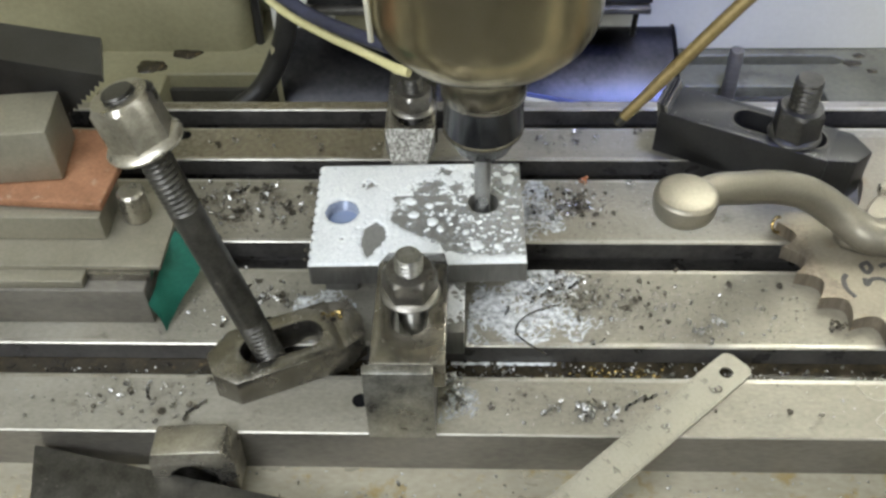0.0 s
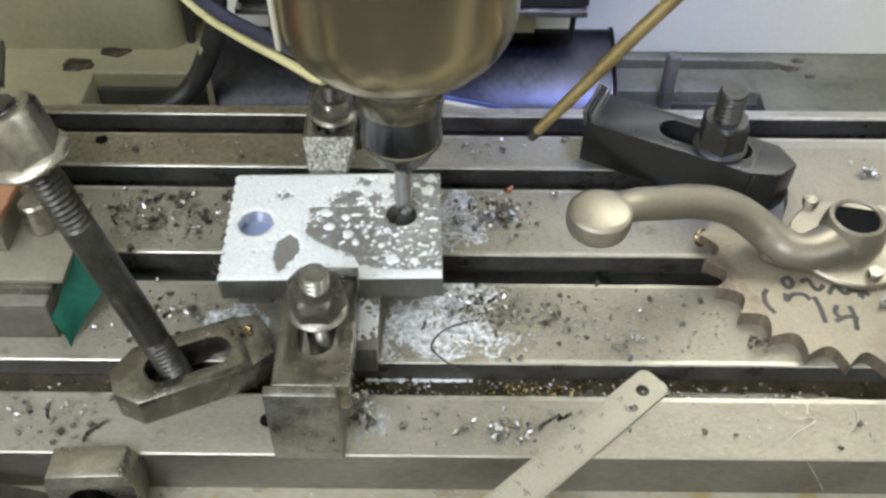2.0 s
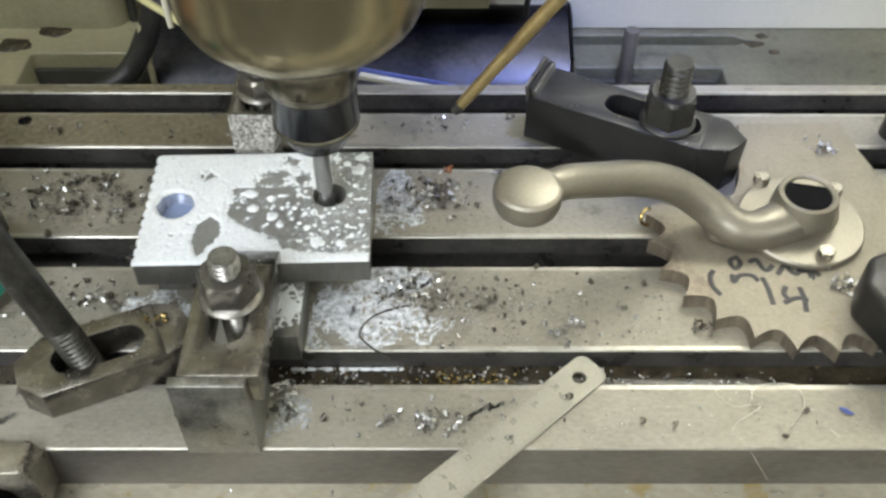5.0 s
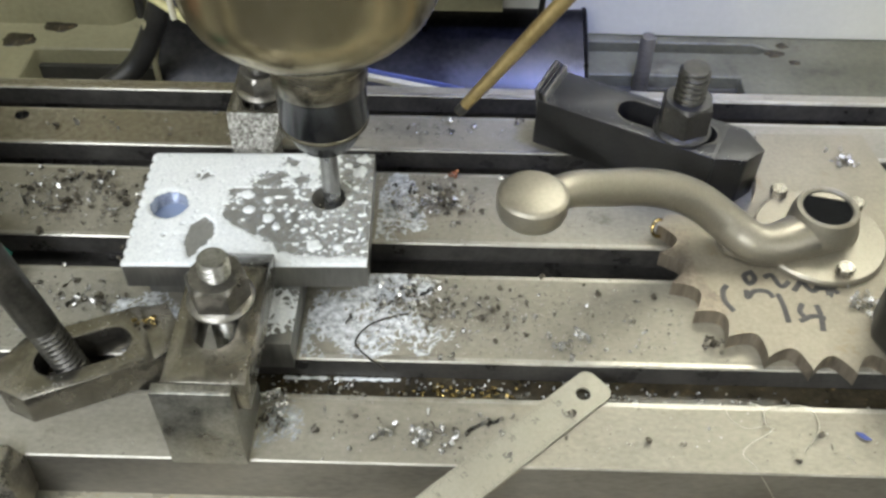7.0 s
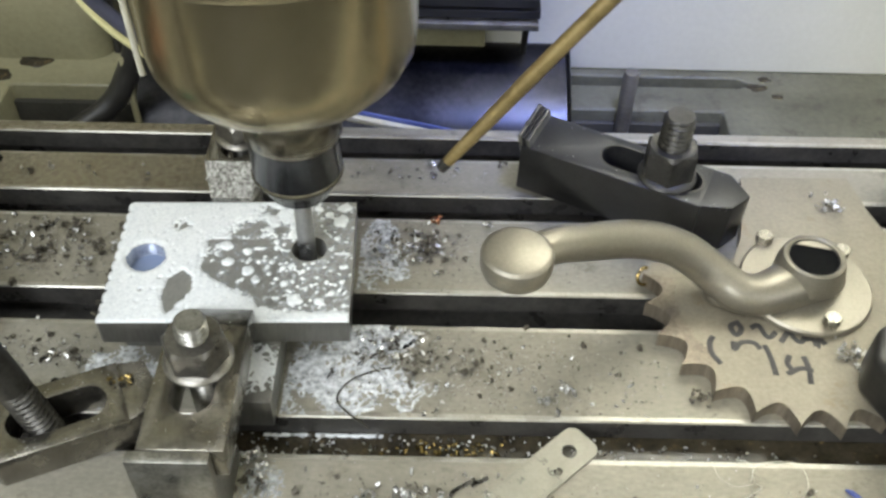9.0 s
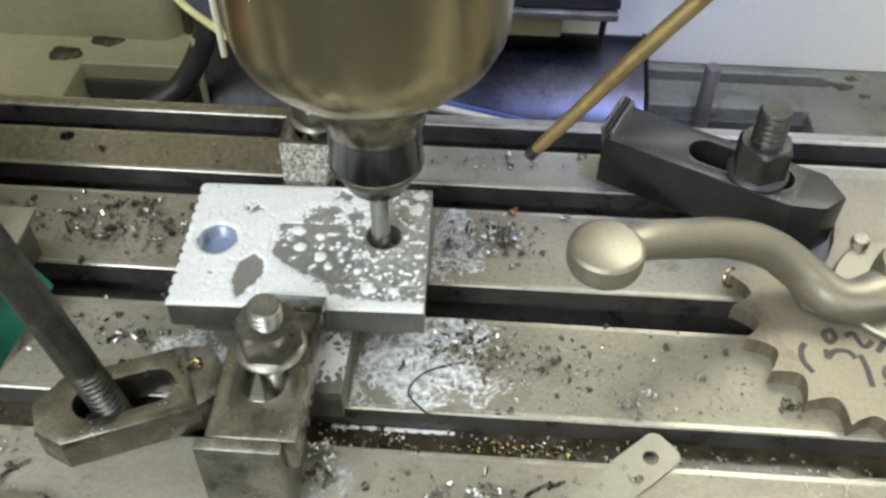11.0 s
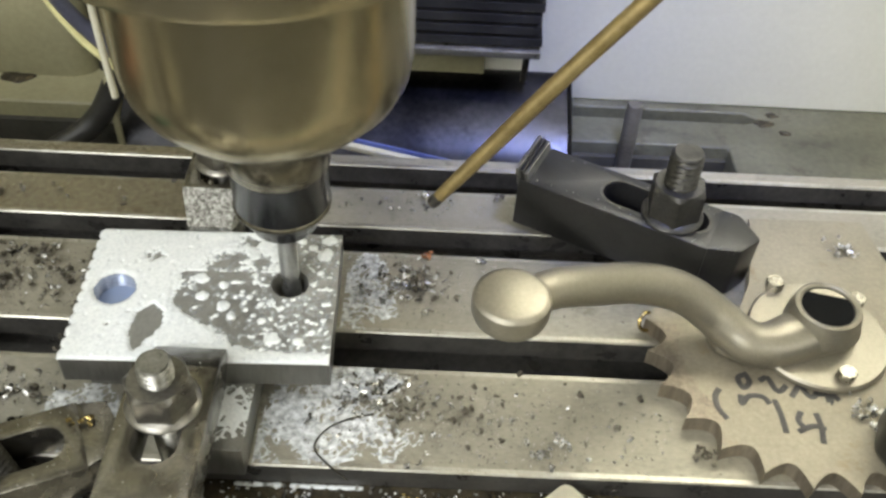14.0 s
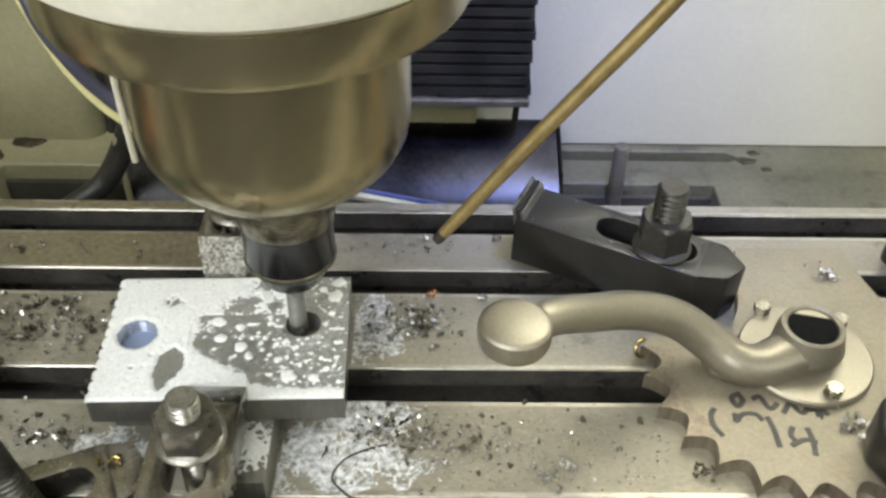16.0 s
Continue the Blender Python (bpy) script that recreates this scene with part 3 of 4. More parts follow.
    part("coolant_pool", lathe([(0, 17.0), (6.9, 17.0), (6.9, 14), (0, 14)], 32), m_cool, w, "blue grey coolant standing in the hole", m=place(-196.6, 9.2, 0))
    for k, (x0, x1, y0, y1) in enumerate(((-160, -147, -46, 30), (-203, -190, -14, 32))):
        p = thing("parallel_block", place(0, 0, 0), "ground steel parallel block under the plate", "parallel block", "blocks under the plate")
        part("block", box(x0, x1, y0, y1, 0.02, 13.25, 0.5), M_PLATE_SIDE, p)


build_plate()


def noisy(x, y, s, seed=0.0):
    return noise.noise(Vector((x * s, y * s, seed)))


SPOTS = [(-169.4, 14.6, 2.2), (-161.6, 11.7, 1.6), (-167.8, 6.5, 1.9), (-160.6, 2.6, 2.0), (-157.3, -2.1, 1.3), (-147.2, -3.6, 1.4), (-153.2, 1.0, 0.9),
         (-148.4, 3.4, 1.1), (-152.6, 6.6, 1.0), (-157.1, 6.5, 0.8), (-155.1, 9.0, 0.8), (-143.3, -11.1, 2.4), (-129.5, 26.7, 3.0), (-161, 6.5, 0.8),
         (-141.6, 1.9, 0.9), (-135.2, -11.8, 1.6), (-150.2, -1.3, 0.8), (-130.5, 18, 1.0), (-134, 30, 1.4), (-128.5, 33.5, 2.2), (-138, 33, 1.5), (-146.5, 24, 1.8), (-150.5, 30.5, 2.4), (-133, -3, 0.8), (-128, 4, 0.9), (-131, -8, 1.1)]


def cut_edge(y):
    """The scalloped left edge of the plate."""
    return PX0 + 1.0 - 1.7 * abs(math.sin(math.pi * (PY1 - y) / (PY1 - PY0) * 104 / 8.7)) ** 0.55


def foam_cover(x, y):
    """How much foam lies at a place on the plate: above 0 is foam."""
    wob = 3.2 * noisy(x, y, 0.11, 3) + 1.6 * noisy(x, y, 0.3, 5)
    edge = -174.5 if y > 0 else -174.5 + 1.75 * -y
    if y > 18:
        edge = -174 + 1.1 * (y - 18)
    wob += 1.3 * noisy(x, y, 0.75, 61) + 0.9 * noisy(x, y, 1.5, 62)
    m = (edge - x + 2.2 * wob) * 0.25
    m = max(m, 0.5 * (-16.2 + 1.2 * noisy(x, y, 0.25, 8) - y)) if x > -172 else m
    m = max(m, 0.4 * (y - 33.5 + 3.0 * noisy(x, y, 0.2, 9))) if x < -150 else m
    for cx, cy, r in SPOTS:
        d = math.hypot((x - cx) * (1 + 0.3 * noisy(cx, cy, 1.7)), y - cy)
        m = max(m, 0.9 * (r * (1 + 0.35 * noisy(x, y, 0.5, cx)) - d))
    if -174 < x and -17 < y < 18 and m < 0:
        m = max(m, 0.9 * (noisy(x, y, 0.34, 71) + 0.25 * noisy(x, y, 0.9, 72) - 0.45))
    if x > -150 and m < 0:
        m = max(m, 0.8 * (noisy(x, y, 0.62, 21) - 0.34))
    if -176 < x < -140 and y > 18 and m < 0.2:
        m = max(m, 1.2 * (noisy(x, y, 0.16, 31) + 0.35 * noisy(x, y, 0.5, 32) + 0.3 * noisy(x, y, 1.2, 33) - 0.06 + 0.01 * (26 - y)))
    m = min(m, 0.5 * (math.hypot((x + 183.6) / 0.62, (y + 6.2) - 0.4 * (x + 183.6)) - 8.0 + 2.8 * noisy(x, y, 0.3, 4) + 1.6 * noisy(x, y, 0.9, 14)))
    m = min(m, 0.5 * (math.hypot(x + 186.5, (y - 24.5) * 1.6) - 2.6 + 3.4 * noisy(x, y, 0.6, 15)))
    m = min(m, 0.8 * (math.hypot(x + 196.6, y - 9.2) - 7.1 + 0.25 * noisy(x, y, 0.4, 6)))
    m = min(m, 0.8 * (math.hypot(x + 140, y - 13) - 6.7))
    if noisy(x, y, 0.55, 13) > 0.5:
        m = min(m, 0.3 - 2 * (noisy(x, y, 0.55, 13) - 0.5))
    rim = min(x - cut_edge(y) - 0.5, PX1 - x - 0.4, y - PY0 - 0.3, PY1 - y - 0.3)
    return min(m, 0.7 * rim + 0.25)


def height_sheet(name, x0, x1, y0, y1, step, cover, top, low, high, material):
    """A sheet that rises above its support where the cover is above 0 and lies just under it elsewhere."""
    nx, ny = int((x1 - x0) / step), int((y1 - y0) / step)
    verts, faces, keep = [], [], []
    for j in range(ny + 1):
        for i in range(nx + 1):
            x, y = x0 + (x1 - x0) * i / nx, y0 + (y1 - y0) * j / ny
            m = cover(x, y)
            keep.append(m)
            h = high * min(1.0, math.sqrt(max(0.0, m)) + 0.0) if m > 0 else -low * min(1.0, -m * 3)
            verts.append((x * MM, y * MM, (top + h) * MM))
    for j in range(ny):
        for i in range(nx):
            q = (j * (nx + 1) + i, j * (nx + 1) + i + 1, (j + 1) * (nx + 1) + i + 1, (j + 1) * (nx + 1) + i)
            if max(keep[k] for k in q) > -0.05:
                faces.append(q)
    me = bpy.data.meshes.new(name)
    me.from_pydata(verts, [], faces)
    me.polygons.foreach_set("use_smooth", [True] * len(me.polygons))
    me.materials.append(material)
    return new(name, me)


foam = height_sheet("coolant_foam", PX0 - 1.1, PX1 - 0.2, PY0 + 0.1, PY1 - 0.1, 0.45, foam_cover, PZ1, 0.25, 0.75, M_FOAM)
foam.matrix_basis = PLATE_TURN
tagged(foam, "white coolant foam in patches on the plate", "foam", kind="stuff")


def halo_cover(x, y):
    m = foam_cover(x, y) + 0.22 + 0.55 * noisy(x, y, 0.8, 51) + 0.3 * noisy(x, y, 1.9, 52)
    m = min(m, 0.8 * (math.hypot(x + 140, y - 13) - 6.5), 0.8 * (math.hypot(x + 196.6, y - 9.2) - 7.4))
    return min(m, 0.7 * min(x - cut_edge(y) - 0.6, PX1 - x - 0.3, y - PY0 - 0.3, PY1 - y - 0.3))


film = height_sheet("foam_film", PX0 - 1.1, PX1 - 0.2, PY0 + 0.1, PY1 - 0.1, 0.5, halo_cover, PZ1 + 0.02, 0.2, 0.12, M_HALO)
film.matrix_basis = PLATE_TURN
tagged(film, "thin milky film round the foam on the plate", "foam", kind="stuff")


def splash(cx, cy, rx, ry, level, s, seed):
    def cover(x, y):
        d = math.hypot((x - cx) / rx, (y - cy) / ry)
        wx, wy = x + 2.0 * noisy(x, y, 0.18, seed + 7), y + 2.0 * noisy(x, y, 0.18, seed + 9)
        thread = 0.17 - min(abs(noisy(wx, wy, s * 0.75, seed)), abs(noisy(wx, wy, s * 1.1, seed + 3)), abs(noisy(wx, wy, s * 1.6, seed + 5)))
        return 1.3 * (thread + 0.22 * noisy(x, y, s * 0.35, seed + 11) + 0.45 * level - 0.16 - 0.17 * d * d)
    return cover


tagged(height_sheet("foam_splash", -146, -92, -41.2, -2.6, 0.5, splash(-126, -25, 26, 16, 0.42, 0.24, 2), 0.02, 0.3, 0.5, M_FILM), "milky coolant foam splashed on the table", "foam", kind="stuff")
tagged(height_sheet("foam_splash", -128, -98, -16, -2.6, 0.4, splash(-116, -9, 14, 8, 0.44, 0.42, 44), 0.03, 0.3, 0.45, M_FILM), "milky coolant foam splashed along the slot edge", "foam", kind="stuff")
tagged(height_sheet("foam_splash", -124.5, -95, 14, 52.4, 0.5, splash(-118, 30, 13, 20, 0.34, 0.28, 12), 0.02, 0.3, 0.45, M_FILM), "milky coolant foam splashed on the table", "foam", kind="stuff")
tagged(height_sheet("foam_splash", -222, -190, -41, -14, 0.5, splash(-204, -26, 15, 11, 0.38, 0.3, 17), 0.02, 0.3, 0.4, M_FILM), "milky coolant foam splashed on the table", "foam", kind="stuff")
tagged(height_sheet("foam_splash", -160, -147, -46, -22, 0.4, splash(-153, -32, 8, 12, 0.35, 0.25, 27), 13.25, 0.25, 0.5, M_FOAM), "white foam on the parallel block", "foam", kind="stuff")


tagged(height_sheet("foam_splash", -156, -138, -80, -58, 0.4, splash(-149, -68, 9, 10, 0.3, 0.3, 33), 0.02, 0.3, 0.5, M_HALO), "milky wet film beside the step block", "foam", kind="stuff")


def oil_cover(x0, x1, y0, y1, seed):
    def cover(x, y):
        rim = min(x - x0, x1 - x, 3 * (y - y0), 3 * (y1 - y)) * 0.06
        return min(0.5, rim) + 0.35 * noisy(x, y, 0.05, seed) + 0.2 * noisy(x, y, 0.22, seed + 1) - 0.02
    return cover


for x0, x1, y0, y1 in ((-360, -186, 67, 88.8), (-330, -186, 103.6, 109.4)):
    tagged(height_sheet("oil_film", x0, x1, y0, y1, 1.2, oil_cover(x0, x1, y0, y1, x0 + y0), 0.02, 0.2, 0.05, M_OIL), "thin brown oil film dried on the table", "oil", kind="stuff")


def dashes(x, y):
    runs = max(min(x + 152, -137.5 - x), min(x + 134.5, -112 - x))
    return 0.5 * min(runs, 0.55 - abs(y + 43.0) + 0.5 * noisy(x, y, 0.5, 41))


tagged(height_sheet("coolant_streak", -154, -100, -46.5, -42.1, 0.4, dashes, -9.35, 0.2, 0.7, M_FOAM), "white coolant streaks lying in the front slot", "foam", kind="stuff")


# ---------------------------------------------------------------- clamps, studs and nuts
def stud_and_nut(name, m, label, z_nut, z_top, material, nut_material, r=5.0, af=17.0, foot=-16.0, flange=10.6, nut_h=12.0, group="studs", nut_turn=22):
    s = thing(name, m, label, "stud", group)
    part("stud", threaded(r, foot, z_top, r * 0.4, r * 0.2), material, s)
    n = part("nut", hexagon(af, z_nut + 2.2, z_nut + nut_h, r * 0.93, 1.3, both=False), nut_material, s, "worn hexagon nut", pose(0, 0, 0, 0, 0, nut_turn))
    part("nut_flange", lathe([(r, z_nut), (flange, z_nut), (flange + 0.2, z_nut + 0.7), (flange - 0.4, z_nut + 1.5), (af * 0.52, z_nut + 2.3), (r, z_nut + 2.3)], 36), nut_material, n)
    return s


def build_front_clamp():
    b = thing("step_block", place(0, 0, 0), "stepped steel heel block propping the clamp", "step block", "step blocks")
    sec = [(-83, 0), (-83, 37), (-79, 37), (-79, 24), (-72, 24), (-72, 16), (-62, 16), (-62, 8), (-57.5, 8), (-57.5, 0)]
    bm = bmesh.new()
    ends = [[bm.verts.new((x, y, z + 0.03)) for y, z in sec] for x in (-180.0, -156.5)]
    for k in range(len(sec)):
        n = (k + 1) % len(sec)
        bm.faces.new((ends[0][k], ends[1][k], ends[1][n], ends[0][n]))
    bm.faces.new(ends[0])
    bm.faces.new(ends[1][::-1])
    part("block", soften(bm, 0.5), M_STUD, b)
    c = thing("strap_clamp", place(-165.3, -49.5, 24.0, 0, 0, 0), "oiled steel strap clamp with a slot holding the plate", "clamp", "clamps holding the plate")
    bar = prism([(-12.5, -29.3), (12.5, -29.3), (12.5, 16.3), (-12.5, 16.3)], 0.05, 12.8, [[(y, x) for x, y in obround(-2, 0, 30, 12.4)]])
    part("bar", soften(bar, 0.6), M_CLAMP_DARK, c)
    bm = bmesh.new()
    t = [bm.verts.new(q) for q in ((-12.4, 16.2, 12.7), (12.4, 16.2, 12.7), (10.8, 30.5, 3.2), (-10.8, 30.5, 3.2))]
    l = [bm.verts.new(q) for q in ((-12.4, 16.2, 0.05), (12.4, 16.2, 0.05), (10.8, 30.5, 0.05), (-10.8, 30.5, 0.05))]
    bm.faces.new(t)
    bm.faces.new(l[::-1])
    for k in range(4):
        bm.faces.new((t[k], l[k], l[(k + 1) % 4], t[(k + 1) % 4]))
    part("nose", soften(bm, 0.6), M_WETNOSE, c, "wet sloping nose on the plate")
    stud_and_nut("clamp_stud", place(-165.6, -47.2, 0), "steel stud and flanged nut through the clamp", 36.9, 55.6, M_STUD, M_WETNUT, af=16.8, flange=10.4, nut_h=11.5, nut_turn=0)


def build_back_clamp():
    c = thing("strap_clamp", place(-171, 59.5, 0), "rough sawn steel strap clamp with a tapered nose", "clamp", "clamps holding the plate")
    w, nose = 10.5, 7.5
    part("bar", soften(prism([(-w, 30), (-w, -13), (w, -13), (w, 30)], 23.1, 34, [[(y, x) for x, y in obround(2, 0, 26, 11)]]), 0.4), M_CLAMP_DARK, c)
    bm = bmesh.new()
    t = [bm.verts.new(p) for p in ((-w, -13.05, 34), (w, -13.05, 34), (nose, -23.5, 25.4), (-nose, -23.5, 25.4))]
    l = [bm.verts.new(p) for p in ((-w, -13.05, 23.1), (w, -13.05, 23.1), (nose, -23.5, 23.1), (-nose, -23.5, 23.1))]
    bm.faces.new(t)
    bm.faces.new(l[::-1])
    for k in range(4):
        bm.faces.new((t[k], l[k], l[(k + 1) % 4], t[(k + 1) % 4]))
    part("nose", bm, M_CAST, c, "rough sawn sloping nose")
    h = thing("heel_block", place(0, 0, 0), "dark steel heel block behind the clamp", "step block", "step blocks")
    part("block", box(-181, -161, 78, 89, 0.03, 23.0, 0.5), M_CLAMP_DARK, h)
    stud_and_nut("clamp_stud", place(-170, 61, 0), "steel stud and flanged nut through the rear clamp", 34.3, 50.5, M_DSTUD, M_WETNUT, 4.6, 15, -16, 9.5, 9.5)


def build_black_clamp():
    c = thing("black_clamp", place(-19.3, 62.8, 1.3, 0, 1.3, -25.5), "matt black oxide slotted strap clamp", "clamp", "clamps holding the plate")
    part("bar", soften(prism([(-43, -11.8), (30, -11.8), (30, 11.8), (-43, 11.8)], 0, 22, [obround(7, 0.5, 40, 13)]), 0.6), M_BLACK, c)
    part("tip", soften(prism([(28.5, -11.75), (41, -7), (45.5, 3), (36, 11.75), (28.5, 11.75)], 0.05, 21.96), 0.6), M_BLACK, c, "bevelled black tip")
    part("slot_rim", prism(obround(7, 0.5, 42.6, 15.6, 12), 21.9, 22.07, [obround(7, 0.5, 40.2, 13.2, 12)]), M_DSTUD, c, "worn brighter rim round the slot")
    for k in range(3):
        part("ridge", soften(prism([(-0.7, -11.4), (0.7, -11.4), (0.7, 11.0), (-0.7, 11.0)], 0, 8.4 - 0.6 * k), 0.25, seg=1), M_STUD if k != 1 else M_BLACK, c, "bright serrated ridge" if k == 0 else "", place(-42.4 + 1.7 * k, 0, 18.4, 0, -14, 0))
    stud_and_nut("clamp_stud", place(-7.0, 56.3, -3.2), "tall threaded stud with a dark flanged nut", 26.2, 55.2, M_DSTUD, M_DSTUD, 6.0, 18.0, -16, 11.2, 15.0)


def build_loose_clamp():
    c = thing("loose_clamp", place(-212, -49.5, 0.1, 0, 0, 24), "loose oiled steel clamp lying across the slot", "clamp", "clamps holding the plate")
    part("bar", soften(prism([(-29, -5), (-22, -12.5), (18.6, -12.5), (18.6, 12.5), (-19, 12.5), (-29, 5)], 0, 12.5, [obround(-2, 0, 31, 13)]), 0.7), M_CLAMP_DARK, c)
    part("nose", soften(prism([(17.3, -12.3), (27, -9), (29, 0), (27, 10), (17.3, 12.3)], 0, 12.35), 0.4), M_CLAMP_DARK, c, "lower stepped nose")
    axis = Vector((-27, 5, 112))
    m = Matrix.Translation(Vector((-218.5, -51.5, 4)) * MM) @ axis.to_track_quat("Z", "Y").to_matrix().to_4x4()
    s = thing("leaning_stud", m, "long dark stud with a flanged nut leaning in the loose clamp", "stud", "studs")
    part("lower_thread", threaded(5.4, -10, 22, 2.1, 1.1), M_DSTUD, s)
    part("shank", lathe([(4.4, 21), (5.4, 22), (5.4, 76), (4.6, 77)], 28), M_DSTUD, s)
    part("upper_thread", threaded(5.5, 76, 122, 2.1, 1.0), M_DSTUD, s)
    n = part("nut", hexagon(18, 105, 120.5, 5.0, 1.6, both=False), M_NUT, s, "worn hexagon nut", pose(0, 0, 0, 0, 0, 20))
    part("nut_flange", lathe([(5, 102.4), (11.9, 102.4), (12.3, 103.4), (11.6, 104.4), (10, 105.3), (5, 105.3)], 40), M_NUT, n)
    return s


build_front_clamp()
build_back_clamp()
build_black_clamp()
build_loose_clamp()


# ---------------------------------------------------------------- sprocket, lever, ruler
def build_sprocket():
    s = thing("sprocket", place(36, 8, 0), "plasma cut steel sprocket plate with marker writing", "sprocket")
    out = []
    for k in range(9):
        a0 = math.radians(168 + 15 * k)
        for f in np.linspace(0, 1, 12, endpoint=False):
            a = a0 + math.radians(15) * f
            v = abs(math.sin(math.pi * f)) ** 0.85
            r = 55.4 - 7.2 * v
            out.append((r * math.cos(a), r * math.sin(a)))
    out += [(26, -48), (52, -40), (58, 0), (46, 26), (40, 48), (37, 67), (-7, 66), (-9.5, 49), (-14, 31), (-19, 20), (-36, 18), (-50, 17)]
    part("plate", prism(out, 0.05, 6.6, (), 1), [M_SPROCKET, M_CUT_EDGE], s, smooth=0.9)
    # Thin darker band along the first teeth, ragged on its inner side.
    bm = bmesh.new()
    prev = None
    for k in range(0, 44):
        x, y = out[k]
        r, a = math.hypot(x, y), math.atan2(y, x)
        q = min(r - 0.5, 47.5) - 2.2 - 2.4 * (0.5 + noise.noise(Vector((k * 0.13, 3.1, 0)))) - 1.2 * noise.noise(Vector((k * 0.6, 8.3, 0)))
        cur = (bm.verts.new((x, y, 6.64)), bm.verts.new((q * math.cos(a), q * math.sin(a), 6.61)))
        if prev:
            bm.faces.new((prev[0], cur[0], cur[1], prev[1]))
        prev = cur
    part("dark_rim", bm, M_CUT_EDGE, s, "darker brown rim along the left cut teeth")
    strokes = [[(-23, -11), (-26.5, -13), (-25.5, -17), (-23, -14.5), (-24, -11)], [(-19.6, -13.8), (-16.7, -12.5), (-15, -17), (-13.4, -17.7), (-11, -15.3)],
               [(-10.3, -19.9), (-6, -14.5), (-5.4, -17.5), (-3.3, -19.7), (-0.8, -16.7)], [(-2, -18.5), (1.4, -18.4), (1.9, -21.8), (3.6, -18.3), (5.2, -20.6)],
               [(-33.6, -17.8), (-35.4, -20.8), (-35.4, -25.4), (-33.1, -29.8)], [(-27, -19.9), (-27.2, -23.4), (-24.4, -20.4), (-20, -20.3), (-18, -23.1)],
               [(-16.3, -21.3), (-15.4, -27), (-15.2, -34.2)], [(-8.6, -25.6), (-10.2, -29), (-8.8, -32.3)], [(-3.9, -26), (-3.4, -31), (-4.2, -37.6)], [(-11.2, -33.5), (-6, -31.1), (-2, -32.1)]]
    for k, st in enumerate(strokes):
        bm = tube([(x, y, 6.65) for x, y in spline(st, 5)], 1.0, 8, True, 0.12)
        part("marker_stroke", bm, M_INK, s, "black marker pen stroke" if k == 0 else "")


def build_lever():
    v = thing("lever", place(0, 0, 0), "satin nickel cast lever with a round boss and bolted flange", "lever")
    part("boss", lathe([(0, 0.0), (7.5, 0.0), (9.4, 0.4), (10.4, 1.6), (11.0, 3.6), (11.1, 7.4), (10.8, 8.6), (10.0, 9.3), (9.0, 9.6), (0, 9.7)], 64), M_LEVER, v, m=place(-71.0, -25.5, 54.8))
    way = spline([(-69, -24, 59), (-58, -14.5, 55.5), (-44, -4.2, 47), (-31, 4.4, 39.8), (-18.5, 10, 33), (-8.5, 12.4, 26.4), (0, 11.8, 20), (6.6, 8.8, 15.8), (13, 5.2, 13.2), (20, 5.0, 12.2), (27, 7.6, 12), (34, 11, 12), (41, 14.4, 11.8), (47, 17, 11.4), (50.5, 18.6, 11)], 8)
    n = len(way)
    radii = [float(np.interp(k / (n - 1), [0, 0.1, 0.26, 0.4, 0.52, 0.66, 0.78, 0.88, 0.95, 1], [5.4, 6.4, 7.2, 7.6, 7.9, 8.4, 9.8, 10.8, 9.2, 5.0])) for k in range(n)]
    part("arm", tube([tuple(p) for p in way], radii, 28, True, 0.92), M_LEVER, v, smooth=1.5)
    part("gusset", soften(prism([(3, 4), (1, 11), (14, 15), (24, 5), (22, 1), (10, 0.5)], 6.8, 12.0), 2.0, seg=3), M_LEVER, v)
    part("flange", lathe([(0, 6.7), (23.2, 6.7), (23.9, 7.3), (23.9, 8.9), (23.2, 9.6), (0, 10.2)], 72), M_LEVER, v, m=place(40, 13.5, 0))
    hub = part("hub", lathe([(8.6, 14), (12.6, 14), (12.2, 18.5), (11.5, 21.2), (10.9, 23.0), (9.9, 23.4), (9.0, 22.9), (8.6, 21.8), (8.6, 14)], 64), M_LEVER, v, m=place(39.5, 14.2, 0))
    # Flat black disc: the bore's shade is painted, nothing is recessed.
    part("bore", lathe([(0, 21.6), (8.7, 21.6), (8.7, 22.25), (0, 22.25)], 40), M_VOID, hub, "bore shade painted as a black disc, with a flat key")
    part("key_flat", prism([(8.3 * math.cos(q), 8.3 * math.sin(q)) for q in np.linspace(0.5, 2.2, 14)], 22.0, 22.5), M_LEVER, hub)
    for x, y in ((29, 34.5), (44, 1), (56.5, 28)):
        bolt = part("flange_bolt", hexagon(5.6, 9.6, 13.2, 0, 0.5, both=False), M_NUT, v, "small hexagon bolt", place(x, y if y != 1 else -5.5, 0, 0, 0, x))


def letters(name, text, size, material, parent, m):
    """Flat raised characters in the built-in font, as a mesh part."""
    cu = bpy.data.curves.new(name, "FONT")
    cu.body, cu.size, cu.extrude, cu.align_x, cu.align_y = text, size * MM, 0.02 * MM, "CENTER", "CENTER"
    tmp = new(name, cu)
    me = bpy.data.meshes.new_from_object(tmp.evaluated_get(bpy.context.evaluated_depsgraph_get()))
    bpy.data.objects.remove(tmp)
    me.materials.append(material)
    ob = new(name, me)
    ob.parent = parent
    ob.matrix_basis = m
    return ob


